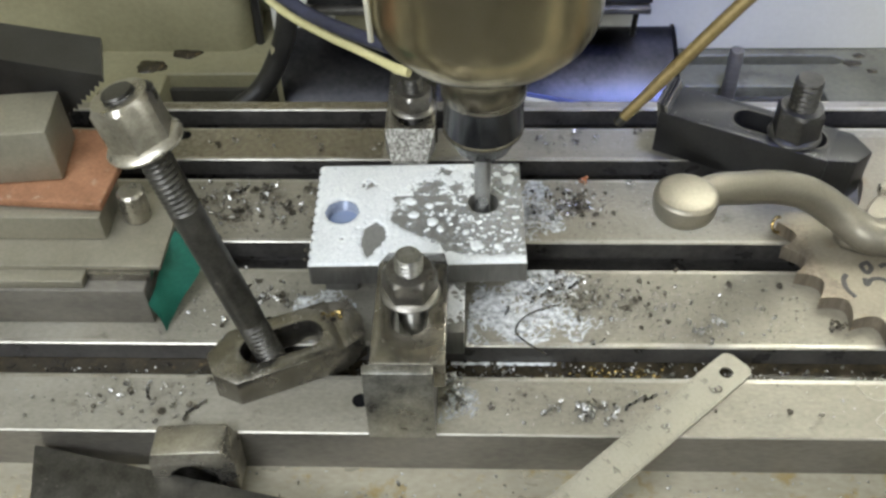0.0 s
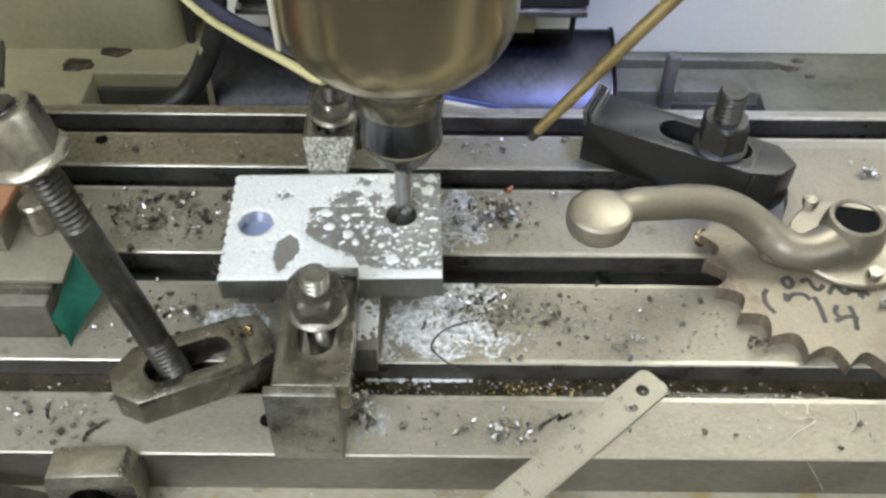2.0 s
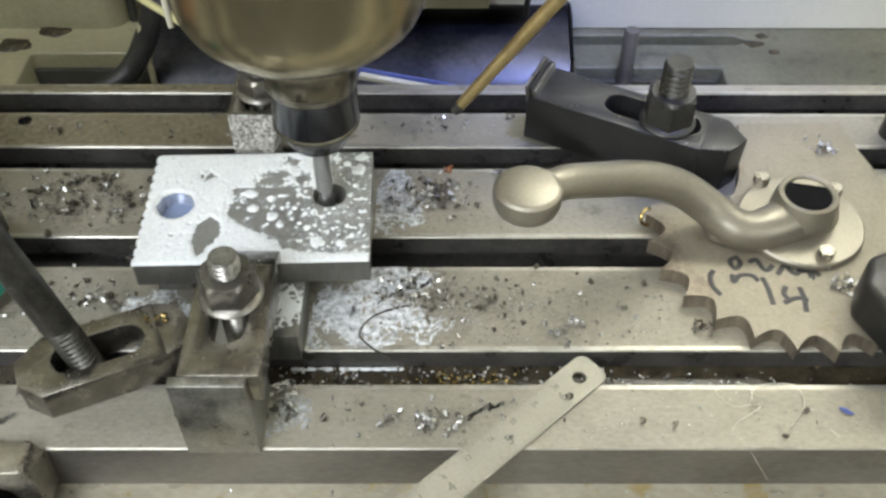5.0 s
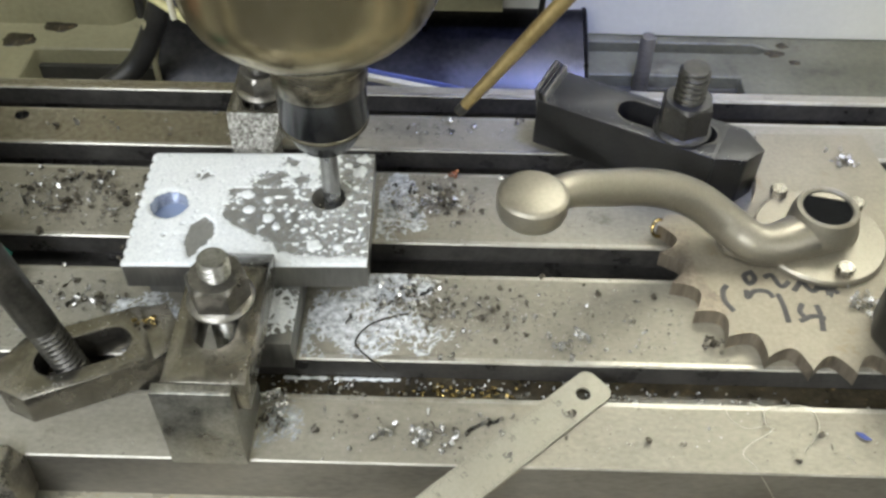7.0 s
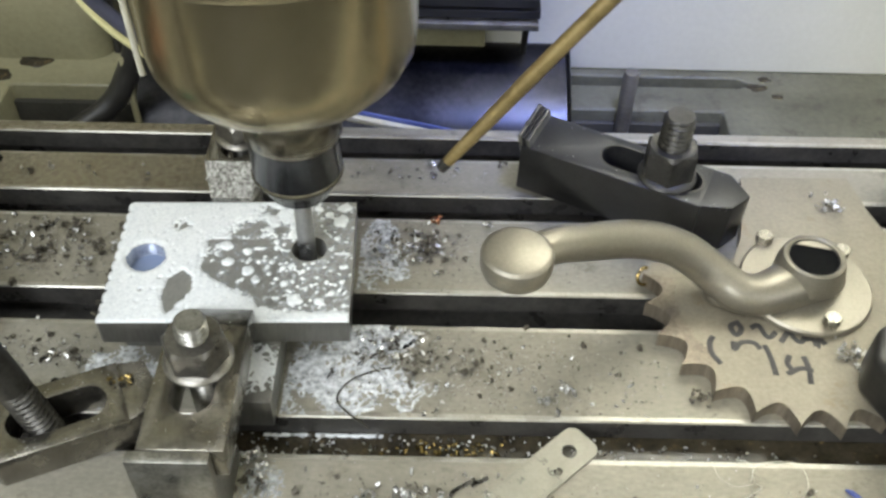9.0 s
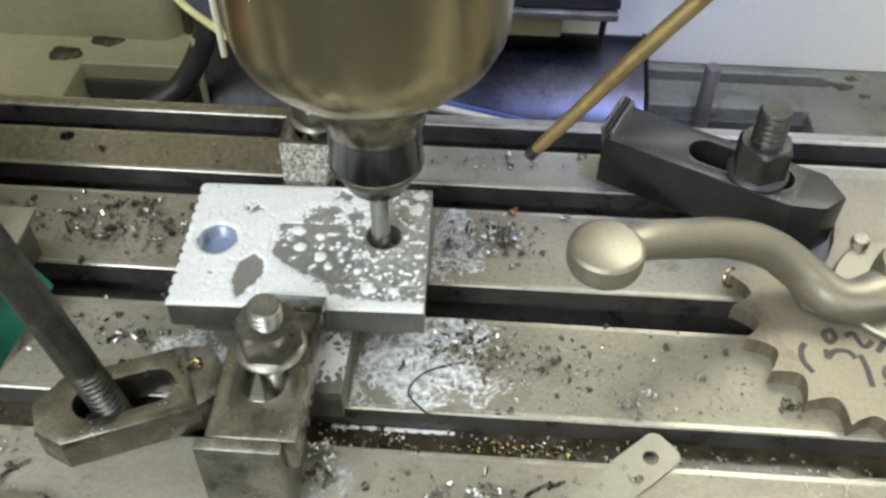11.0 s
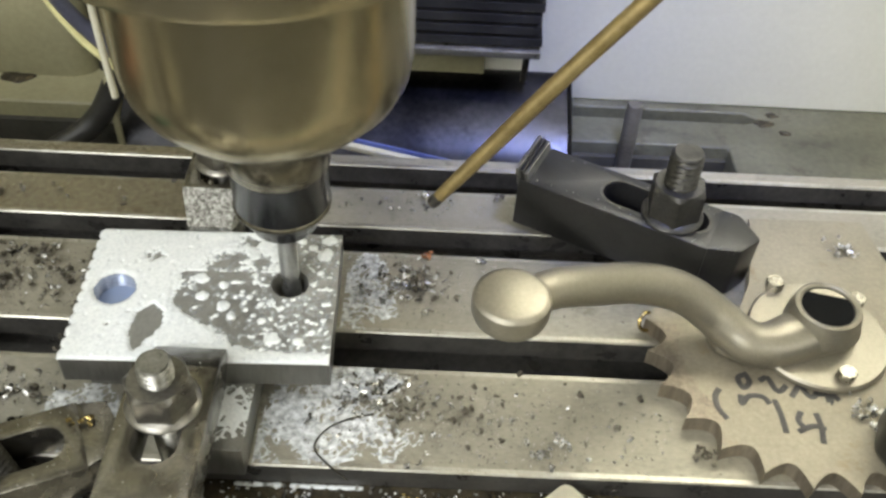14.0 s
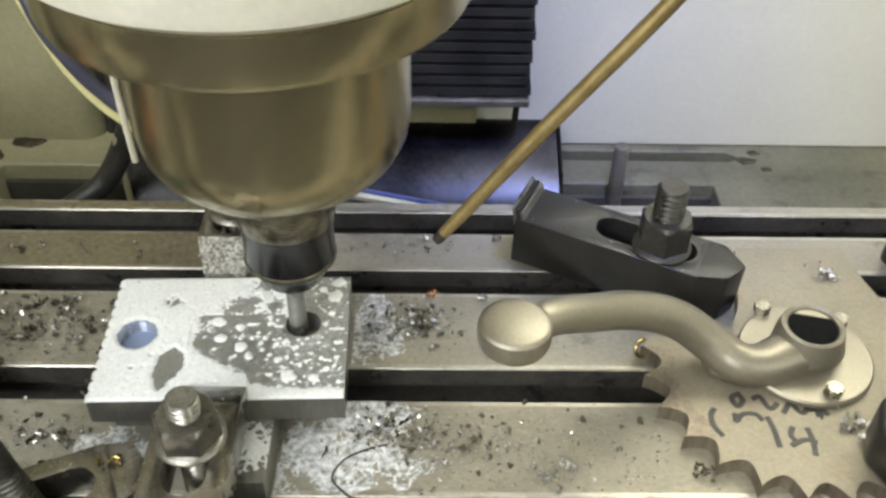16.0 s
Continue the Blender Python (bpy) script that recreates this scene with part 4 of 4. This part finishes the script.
def build_ruler():
    ang = math.degrees(math.atan2(-16.2, -18.0))
    r = thing("steel_ruler", place(-51.0, -54.1, 0.35, 0, 0, ang), "thin steel inch ruler with a hanging hole", "ruler")
    w = 6.6
    arc = [(-1.6 + 3.6 * math.cos(a) - 3.2, s * (w - 3.6) + 3.6 * math.sin(a)) for s, lo, hi in ((1, 90, 180), (-1, 180, 270)) for a in [math.radians(q) for q in np.linspace(lo, hi, 6)]]
    part("blade", prism([(150, -w), (150, w), *arc], 0, 0.8, [circle(0, 0, 2.5, 24)]), M_RULER, r)
    for k, digit in enumerate("65432"):
        letters("number", digit, 5.2, M_RULER_INK, r, place(9.8 + 25.4 * k, 1.6, 0.83, 0, 0, 180))
    for k in range(11):
        letters("small_number", ("28", "24", "20", "16", "12", "8", "4")[k % 7], 2.6, M_RULER_INK, r, place(9 + 10.2 * k, -2.6, 0.83, 0, 0, 180))
    bm = bmesh.new()
    for k in range(140):
        x = 9.8 + 25.4 * k / 32 * 1.0
        if x > 118:
            break
        for side in (-1, 1):
            ln = 3.0 if k % 8 == 0 else 2.2 if k % 4 == 0 else 1.4
            y0, y1 = sorted((side * (w - 0.1), side * (w - ln)))
            q = [bm.verts.new((x + dx, y, 0.83)) for dx, y in ((-0.07, y0), (0.07, y0), (0.07, y1), (-0.07, y1))]
            bm.faces.new(q)
    part("graduations", bm, M_RULER_INK, r)


build_sprocket()
build_lever()
build_ruler()


# ---------------------------------------------------------------- clutter
def build_clutter():
    b = thing("riser_block", place(0, 0, 0), "dark faced steel riser block on the table", "block", "stacked blocks")
    part("body", box(-420, -268, -32, 18, 0.05, 19, 0.8), M_FRONT, b)
    p = thing("ground_plate", place(0, 0, 0), "flat ground steel plate with worn edge", "plate", "stacked blocks")
    part("body", box(-420, -262, -25, 16, 23.05, 25.2, 0.5), M_BLOCK, p)
    l = thing("packing_strip", place(0, 0, 0), "pale steel packing strip", "block", "stacked blocks")
    part("body", box(-420, -291, -31, -5, 19.05, 23.0, 0.6), M_BLOCK, l)
    a = thing("packing_strip", place(0, 0, 0), "dark packing strip under the plate", "block", "stacked blocks")
    part("body", box(-290.5, -266, -27, 12, 19.05, 23.0, 0.5), M_CLAMP_DARK, a)
    q = thing("gauge_block", place(0, 0, 0), "pale ground steel gauge block", "block", "stacked blocks")
    part("body", box(-400, -286, -11, 13, 25.25, 37, 0.8), M_BLOCK, q)
    r = thing("rusty_plate", place(0, 0, 0, 0, 0, -4), "orange rusted steel plate", "plate", "stacked blocks")
    part("body", box(-400, -284, -28, 16, 37.6, 41.2, 0.6), M_RUST, r)
    s = thing("steel_block", place(-335, 14, 41.5, 0, 0, 6), "pale chamfered steel block", "block", "stacked blocks")
    part("body", soften(box(-70, 31, -12, 14, 0.05, 24, 0), 1.2), M_BLOCK, s)
    t = thing("black_step_block", place(-286, 30, 37, 0, 0, -14), "black step block with serrated sloping side", "step block", "step blocks")
    rack = [(-110, 0.3), (-110, 36), (0, 36), (0, 33.5)]
    for k in range(12):
        rack += [(-0.3 - 2.75 * k, 32.6 - 2.65 * k), (-2.5 - 2.75 * k, 33.0 - 2.65 * k)]
    rack += [(-35, 0.3)]
    bm = prism(rack, -23, 0)
    bmesh.ops.rotate(bm, cent=(0, 0, 0), matrix=Matrix.Rotation(math.radians(90), 3, "X"), verts=bm.verts)
    for q in bm.verts:
        q.co.x -= 0.6 * q.co.y
    part("body", bm, M_BLACK, t)
    u = thing("bright_stub", place(-277, 2, 25.3), "short bright steel stub", "stub")
    part("body", lathe([(0, 0), (5, 0), (5.4, 0.6), (5.4, 13), (4.6, 14), (0, 14)], 24), M_NUT, u)
    g = thing("green_tape", place(0, 0, 0), "torn strip of green tape on the block end", "tape")
    bm = bmesh.new()
    b0, b1, t1, t0 = (Vector(q) for q in ((-267.4, -33.2, 13), (-262.5, -36.5, 0.4), (-250.5, -9, 13), (-261, -6, 25.6)))
    grid = []
    for a in range(9):
        row = []
        for b in range(7):
            u, w = a / 8, b / 6
            q = (b0 * (1 - w) + b1 * w) * (1 - u) + (t0 * (1 - w) + t1 * w) * u
            q += Vector((1.2, -0.5, 0.6)) * (math.sin(u * 7 + w * 3) * 0.6 + noise.noise(q * 0.15))
            row.append(bm.verts.new(q))
        grid.append(row)
    for a in range(8):
        for b in range(6):
            bm.faces.new((grid[a][b], grid[a + 1][b], grid[a + 1][b + 1], grid[a][b + 1]))
    bmesh.ops.solidify(bm, geom=bm.faces[:], thickness=0.3)
    part("strip", bm, M_GREEN, g)
    n = thing("large_nut", place(-241, -83.2, -6.9, 84, 0, 3), "large worn steel nut with a dark bore on the ledge", "nut")
    shape = [(-13, 12.5), (11.5, 12.5), (15, 6), (15, -9), (10, -14.2), (-10, -14.2), (-14.5, -8), (-14.5, 7)]
    part("body", soften(prism(shape, 0, 13, [circle(-0.5, -3.5, 8.8, 32)]), 0.8), M_NUT, n)
    part("bore_thread", lathe([(8.75 - 0.6 * (k % 2), 0.6 + 0.6 * k) for k in range(20)], 32), M_DSTUD, n, "dark threaded bore", place(-0.5, -3.5, 0))
    d = thing("dark_plate", place(0, 0, -21.4), "dark rusty steel wedge plate with chips on it", "plate")
    part("body", soften(prism([(-301, -84), (-180, -110), (-180, -127), (-290, -127)], 0, 16.4), 0.8), M_DSTUD, d)
    k = thing("chunky_clamp", place(64, -36, 0.1, 0, 0, 22), "chunky black steel clamp near the sprocket", "clamp")
    part("body", soften(prism([(-16, -14), (-8, -22), (60, -22), (60, 20), (-6, 20), (-16, 10)], 7, 26), 3, seg=3), M_BLACK, k)
    part("foot", box(4, 56, -16, 14, 0, 7, 0.8), M_BLACK, k)
    h = thing("lobed_wheel", place(106, 68, 0.1), "black lobed clamping hand wheel", "hand wheel")
    part("knob", soften(prism([((14 + 2.5 * math.cos(5 * a)) * math.cos(a), (14 + 2.5 * math.cos(5 * a)) * math.sin(a)) for a in np.linspace(0, 2 * math.pi, 50, endpoint=False)], 0, 20), 2, seg=2), M_BLACK, h)


build_clutter()


# ---------------------------------------------------------------- swarf
def curl(bm, x, y, z, size, turns, yaw, tilt, width, rnd):
    """A little curled ribbon chip."""
    n = max(4, int(6 * turns))
    m = Matrix.Translation((x, y, z)) @ Euler((tilt, rnd.uniform(-0.5, 0.5), yaw)).to_matrix().to_4x4()
    prev = None
    for k in range(n + 1):
        a = 2 * math.pi * turns * k / n
        r = size * (0.5 + 0.3 * k / n)
        p0 = m @ Vector((r * math.cos(a), width * k / n * turns, r * math.sin(a)))
        p1 = m @ Vector((r * math.cos(a) * 0.9, width * (k / n * turns + 1), r * math.sin(a)))
        cur = (bm.verts.new(p0), bm.verts.new(p1))
        if prev:
            bm.faces.new((prev[0], prev[1], cur[1], cur[0]))
        prev = cur


def strip_at(y):
    return y > -80.5 and not any(a - 0.5 < y < b + 0.5 for a, b in SLOTS)


def blocked(x, y):
    return ((PX0 - 1 < x < PX1 + 1 and PY0 - 1 < y < PY1 + 1) or math.hypot(x - 36, y - 8) < 57 or (-181 < x < -152 and y < -20)
            or (-240 < x < -185 and -75 < y < -24) or (x < -260 and -34 < y < 22) or (-180 < x < -158 and y > 30) or (x > 20 and y > 0) or (x > 48 and -62 < y < -15)
            or (-62 < x < 22 and 28 < y < 92))


SLIVERS = [(-243.5, -73.4, 0.2, 11, 52, 1.8), (-262, -66, 0.2, 6, 110, 0.8), (-86, -68.5, 0.2, 9, 38, 1.0), (-80, -66, 0.2, 6, 30, 0.6), (-110, -8.5, 0.2, 9, 30, -1.0), (-104, -12, 0.2, 6, 48, 0.6), (-246, 44, 0.2, 7, 60, 0.8),
           (-262, 30, 0.2, 6, 120, 0.6), (-229, -20, 0.2, 7, 65, 0.8), (-222, -30, 0.2, 5, 20, 0.5), (-112, 42, 0.2, 6, 80, 0.6), (9, -29, 0.2, 5, -25, 0.3)]


def build_swarf():
    rnd = random.Random(3)
    bright, dark = bmesh.new(), bmesh.new()
    clusters = [(-245, 34, 40, 15, 190), (-228, -22, 28, 14, 120), (-102, 34, 14, 14, 100), (-112, -14, 16, 10, 90), (-95, -22, 30, 14, 110), (-60, -22, 45, 14, 60), (-100, 40, 22, 8, 40),
                (-260, -68, 45, 10, 90), (-100, -70, 30, 8, 60), (-20, -70, 60, 8, 14), (-230, 78, 70, 7, 50), (-100, 80, 30, 6, 30), (50, 60, 20, 12, 20), (0, -22, 40, 12, 14), (-330, 36, 40, 12, 60)]
    for cx, cy, sx, sy, count in clusters:
        for _ in range(int(count * 0.6)):
            x, y = rnd.gauss(cx, sx * 0.6), rnd.gauss(cy, sy * 0.6)
            if not strip_at(y) or blocked(x, y):
                continue
            s = rnd.choice((0.3, 0.5, 0.8, 1.1, 1.4, 1.9))
            curl(bright if rnd.random() < 0.48 else dark, x, y, 0.35 + s * 0.55, s, rnd.uniform(0.35, 2.4), rnd.uniform(0, 6.3), rnd.uniform(-0.6, 0.6), rnd.uniform(0.4, 1.1), rnd)
    for _ in range(220):
        x, y = (rnd.gauss(-240, 26), rnd.gauss(33, 10)) if rnd.random() < 0.45 else (rnd.gauss(-98, 20), rnd.gauss(-20, 9)) if rnd.random() < 0.6 else (rnd.uniform(-300, 20), rnd.uniform(-78, 85))
        if not strip_at(y) or blocked(x, y):
            continue
        curl(bright, x, y, 0.5, rnd.uniform(1.6, 3.0), rnd.uniform(0.12, 0.3), rnd.uniform(0, 6.3), 1.45 + rnd.uniform(-0.12, 0.12), rnd.uniform(0.15, 0.35), rnd)
    specks, glints = bmesh.new(), bmesh.new()
    for cx, cy, sx, sy, count in clusters + [(-150, 78, 120, 8, 120), (-60, 36, 30, 12, 90), (-230, 32, 34, 12, 200), (-230, -24, 34, 12, 160), (-70, -24, 50, 12, 200), (-90, -70, 110, 7, 60)]:
        for _ in range(int(count * 2.2)):
            x, y = rnd.gauss(cx, sx * 0.75), rnd.gauss(cy, sy * 0.75)
            if strip_at(y) and not blocked(x, y):
                curl(specks if rnd.random() < (0.72 if x < -90 else 0.5) else glints, x, y, 0.22, abs(rnd.gauss(0.12, 0.16)) + 0.12, rnd.uniform(0.3, 0.6), rnd.uniform(0, 6.3), rnd.uniform(-0.4, 0.4), rnd.uniform(0.3, 0.7), rnd)
    tagged(part("dark_specks", specks, M_DARKCHIP, smooth=2), "fine dark metal grit on the table", "swarf", kind="stuff")
    tagged(part("bright_specks", glints, M_CHIP, smooth=2), "fine bright metal grit on the table", "swarf", kind="stuff")
    shards = bmesh.new()
    for cx, cy, spread, count in ((-98, 37, 5, 34), (-116, 34, 6, 26), (-118, -20, 8, 22), (-96, -14, 6, 14), (-244, 36, 13, 40), (-222, -24, 8, 18), (-262, -64, 16, 12), (62, 58, 3, 10), (49, -18, 3, 12)):
        for _ in range(count):
            x, y = rnd.gauss(cx, spread), rnd.gauss(cy, spread * 0.7)
            if cx < 40 and (not strip_at(y) or blocked(x, y)):
                continue
            z = (7.0 if cx > 40 else 0.3) + rnd.uniform(0, 1.4)
            a, l, w, up = rnd.uniform(0, 6.3), rnd.uniform(1.2, 3.6), rnd.uniform(0.25, 0.6), rnd.uniform(0.0, 1.8)
            ux, uy = math.cos(a), math.sin(a)
            q = [(x - uy * w, y + ux * w, z), (x + uy * w, y - ux * w, z + 0.25), (x + ux * l * 0.55 + uy * w, y + uy * l * 0.55 - ux * w, z + up * 0.75 + 0.3), (x + ux * l * 0.5 - uy * w, y + uy * l * 0.5 + ux * w, z + up * 0.6), (x + ux * l, y + uy * l, z + up)]
            v = [shards.verts.new(c) for c in q]
            shards.faces.new(v[:4])
            shards.faces.new((v[3], v[2], v[4]))
    tagged(part("swarf_shards", shards, M_CHIP, smooth=0.1), "sharp bright shards of aluminium swarf", "swarf", kind="stuff")
    tagged(part("bright_swarf", bright, M_CHIP, smooth=2), "scattered curled aluminium chips on the table", "swarf", kind="stuff")
    tagged(part("dark_swarf", dark, M_DARKCHIP, smooth=2), "scattered oily dark chips on the table", "swarf", kind="stuff")
    slot = bmesh.new()
    for _ in range(240):
        x = rnd.gauss(-105, 60) if rnd.random() < 0.7 else rnd.uniform(-320, 60)
        y = rnd.uniform(-51, -42.8)
        curl(slot, x, y, -8.7, rnd.uniform(0.4, 1.0), rnd.uniform(0.5, 1.5), rnd.uniform(0, 6.3), rnd.uniform(-0.4, 0.4), 0.6, rnd)
    tagged(part("slot_swarf", slot, M_CHIP, smooth=2), "chips caught in the oily front slot", "swarf", kind="stuff")
    gold = bmesh.new()
    for _ in range(38):
        curl(gold, rnd.gauss(-94, 9), rnd.uniform(-50.5, -46), -8.4, rnd.uniform(0.7, 1.5), rnd.uniform(0.6, 1.3), rnd.uniform(0, 6.3), 0.2, 0.9, rnd)
    tagged(part("golden_swarf", gold, M_BRASS, smooth=2), "golden brass chips in the slot sludge", "swarf", kind="stuff")
    ledge = bmesh.new()
    for _ in range(420):
        curl(ledge, rnd.uniform(-300, 90), rnd.uniform(-120, -84), -20.9, rnd.uniform(0.4, 0.9), rnd.uniform(0.4, 1.4), rnd.uniform(0, 6.3), 0.2, 0.6, rnd)
    tagged(part("ledge_swarf", ledge, M_CHIP, smooth=2), "chips lying along the front ledge", "swarf", kind="stuff")

    def lump(name, x, y, z, count, spread, mat, label, size=1.2):
        ob = thing(name, place(x, y, z), label, "chip", "larger chips")
        for _ in range(count):
            bm = bmesh.new()
            curl(bm, rnd.gauss(0, spread), rnd.gauss(0, spread), 0.9 + abs(rnd.gauss(0, spread * 0.35)), size * rnd.uniform(0.6, 1.2), rnd.uniform(0.5, 1.8), rnd.uniform(0, 6.3), rnd.uniform(-0.7, 0.7), 0.9, rnd)
            part("curl", bm, mat, ob, smooth=2)

    lump("chip_cluster", -57.6, -33.8, 0.3, 10, 1.4, M_CHIP, "bright clump of aluminium chips", 1.5)
    lump("chip_cluster", -48.8, -29.9, 0.3, 8, 1.2, M_CHIP, "small bright clump of aluminium chips", 1.4)
    lump("chip_cluster", -103, -73.4, 0.3, 14, 1.5, M_CHIP, "very bright clump of aluminium chips", 2.0)
    lump("chip_cluster", -94, -71.5, 0.3, 10, 2.0, M_CHIP, "loose clump of curled chips", 1.4)
    lump("chip_cluster", -116, -71.3, 0.3, 6, 1.4, M_CHIP, "small clump of curled chips", 1.2)
    lump("chip_cluster", -98, 38, 0.3, 22, 3.0, M_DARKCHIP, "dark tangled chips beside the plate", 1.6)
    for x, y, count in ((-262, 38, 12), (-245, 30, 16), (-236, 42, 14), (-224, 33, 10), (-252, 46, 8), (-217, 44, 8)):
        lump("chip_cluster", x, y, 0.3, count, 2.2, M_DARKCHIP, "dark oily clump of curled chips", 1.3)
    lump("chip_cluster", -94.7, 50.9, 0.3, 4, 1.0, M_COPPER, "copper tinted curled chip", 1.9)
    lump("chip_cluster", -75, 50, 0.3, 6, 1.2, M_CHIP, "small bright chip near the slot", 1.3)
    lump("chip_cluster", 62, 58, 6.9, 14, 2.4, M_CHIP, "tangled chips on the sprocket plate", 1.5)
    lump("chip_cluster", -151, -60, 0.3, 26, 2.6, M_CHIP, "wet heap of chips beside the step block", 1.2)
    lump("chip_cluster", -152, -68, 0.3, 16, 2.0, M_DARKCHIP, "dark wet chips beside the step block", 1.1)
    for k in range(9):
        lump("edge_crumbs", PX0 - 0.2 + 0.4 * (k % 2), PY0 + 3.4 + 5.6 * k, 19.4, 6, 0.8, M_DARKCHIP, "dark crumbs stuck along the cut plate edge", 0.8)
    lump("chip_cluster", -5, -33, 0.3, 12, 2.4, M_DARKCHIP, "dark chips under the sprocket teeth", 1.2)
    lump("chip_cluster", 49, -18, 6.9, 16, 2.6, M_CHIP, "tangled bright chips over the writing", 1.5)
    lump("chip_cluster", 2, 22, 6.9, 10, 2.2, M_DARKCHIP, "dark chips on the sprocket", 1.2)
    lump("chip_cluster", -67.7, 85.7, 0.3, 5, 0.9, M_DARKCHIP, "dark chip on the rear strip", 1.2)
    lump("chip_cluster", -196, -38, 12.7, 8, 1.4, M_BRASS, "golden chips on the loose clamp", 1.1)
    fleck = bmesh.new()
    for _ in range(150):
        k = rnd.random()
        if k < 0.4:
            x, y, z = rnd.uniform(-177, -153), rnd.uniform(-78, -20), 36.9
            if abs(x + 165.3) < 10 and -68 < y < -36:
                continue
        elif k < 0.7:
            u, v2 = rnd.uniform(-24, 26), rnd.choice((rnd.uniform(-11.5, -7.5), rnd.uniform(7.5, 11.5)))
            x, y, z = -212 + u * 0.914 - v2 * 0.407, -49.5 + u * 0.407 + v2 * 0.914, 12.4
        else:
            u, v2 = rnd.uniform(-40, 40), rnd.choice((rnd.uniform(-11, -7.5), rnd.uniform(8, 11)))
            x, y, z = -19.3 + u * 0.903 + v2 * 0.43, 62.8 - u * 0.43 + v2 * 0.903, 23.3 - u * 0.0227
        curl(fleck, x, y, z + 0.2, rnd.uniform(0.12, 0.35), 0.6, rnd.uniform(0, 6.3), 0.1, 0.3, rnd)
    tagged(part("clamp_flecks", fleck, M_CHIP, smooth=2), "tiny bright metal flecks on the clamps", "swarf", kind="stuff")
    ob = thing("brass_ring", place(-18, 20.6, 4.2, 70, 0, 35), "curled brass ring chip", "chip")
    part("ring", tube([(3.2 * math.cos(a), 3.2 * math.sin(a), a * 0.3) for a in np.linspace(0, 6.6, 26)], 0.7, 8), M_BRASS, ob)
    ob = thing("bent_wire", place(0, 0, 0.5), "thin bent grey wire on the table", "wire")
    part("wire", tube(spline([(-110, -22, 0.6), (-117, -24, 0.4), (-124, -28, 0.3), (-127.5, -35, 0.2), (-123, -41, 0.3), (-116, -46.5, 0.4)], 6), 0.35, 6), M_CLAMP_DARK, ob)
    ob = thing("wire_tangle", place(0, 0, 0.3), "tangle of fine curly steel wire", "wire")
    strands = ([(-5.3, -56.6), (-4.2, -62.6), (0.3, -65.5), (6.1, -64.9)], [(2.3, -55.8), (6.5, -57.6), (6.7, -63.8), (8.3, -66.3), (1.0, -70.9), (-2.7, -75.4), (0.3, -79.2), (4.3, -83.1), (9.3, -86.3)],
               [(5.6, -63.9), (8.3, -58.4), (13.9, -56.4), (21.5, -57.1), (23.9, -60.6), (22.8, -66.6), (17.3, -73.3)], [(29.9, -74.6), (31.7, -77.6)])
    for k, pts in enumerate(strands):
        part("strand", tube(spline([(x, y, 0.4 + 0.5 * (i % 2) - 2.2 * max(0.0, -80.8 - y)) for i, (x, y) in enumerate(pts)], 8), 0.13, 6), M_WIRE, ob)
    for x, y, z, l, yaw, bend in SLIVERS:
        ob = thing("chip_sliver", place(x, y, z, 0, 0, yaw), "long bright sliver of curled swarf", "chip", "larger chips")
        bm = bmesh.new()
        prev = None
        for k in range(9):
            u = k / 8
            q = (l * (u - 0.5), bend * math.sin(math.pi * u), 0.5 + 0.7 * math.sin(2.2 * math.pi * u + 0.4))
            cur = (bm.verts.new((q[0], q[1] - 0.55, q[2])), bm.verts.new((q[0], q[1] + 0.55, q[2] + 0.5)))
            if prev:
                bm.faces.new((prev[0], cur[0], cur[1], prev[1]))
            prev = cur
        bmesh.ops.solidify(bm, geom=bm.faces[:], thickness=0.12)
        part("ribbon", bm, M_CHIP, ob, smooth=2)
    ob = thing("blue_splinter", place(37, -67.4, 0.4, 0, 0, -30), "small dark blue plastic splinter on the table", "splinter")
    part("splinter", tube([(-2.4, 0.4, 0.2), (-0.6, 0, 0.6), (1.2, -0.2, 0.5), (2.6, 0.3, 0.2)], [0.3, 0.9, 0.7, 0.2], 8), M_BLUE, ob)
    # Screw holes are flat discs, black for the shade inside them.
    ob = thing("hole_shade_disc", place(-184.5, -67.5, 0), "small screw hole beside the step block, its shade a black disc", "hole")
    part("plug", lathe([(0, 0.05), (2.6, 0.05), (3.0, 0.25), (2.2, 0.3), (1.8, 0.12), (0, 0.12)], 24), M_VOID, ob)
    ob = thing("hole_shade_disc", place(-281.3, 83.4, 0), "small screw hole in the rear strip, its shade a black disc", "hole")
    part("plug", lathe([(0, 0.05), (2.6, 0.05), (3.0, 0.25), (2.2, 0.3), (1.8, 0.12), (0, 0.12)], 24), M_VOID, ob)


build_swarf()


# ---------------------------------------------------------------- movement
def motions():
    rows = []
    for k in range(41):
        t = 0.4 * k
        a = 2 * math.pi * (t - 7.1) / 5.6
        rows.append((t, place(-140.2 + 1.5 * math.cos(a), 13 + 1.5 * math.sin(a), float(np.interp(t, (0, 3, 6, 9, 14, 16), (4.2, 3.4, 1.0, 0.6, -0.2, -2.0))))))
    walk(spindle, rows)
    walk(collet, [(k / 10, pose(0, 0, 0, 0, 0, -80 * k)) for k in range(161)])


motions()
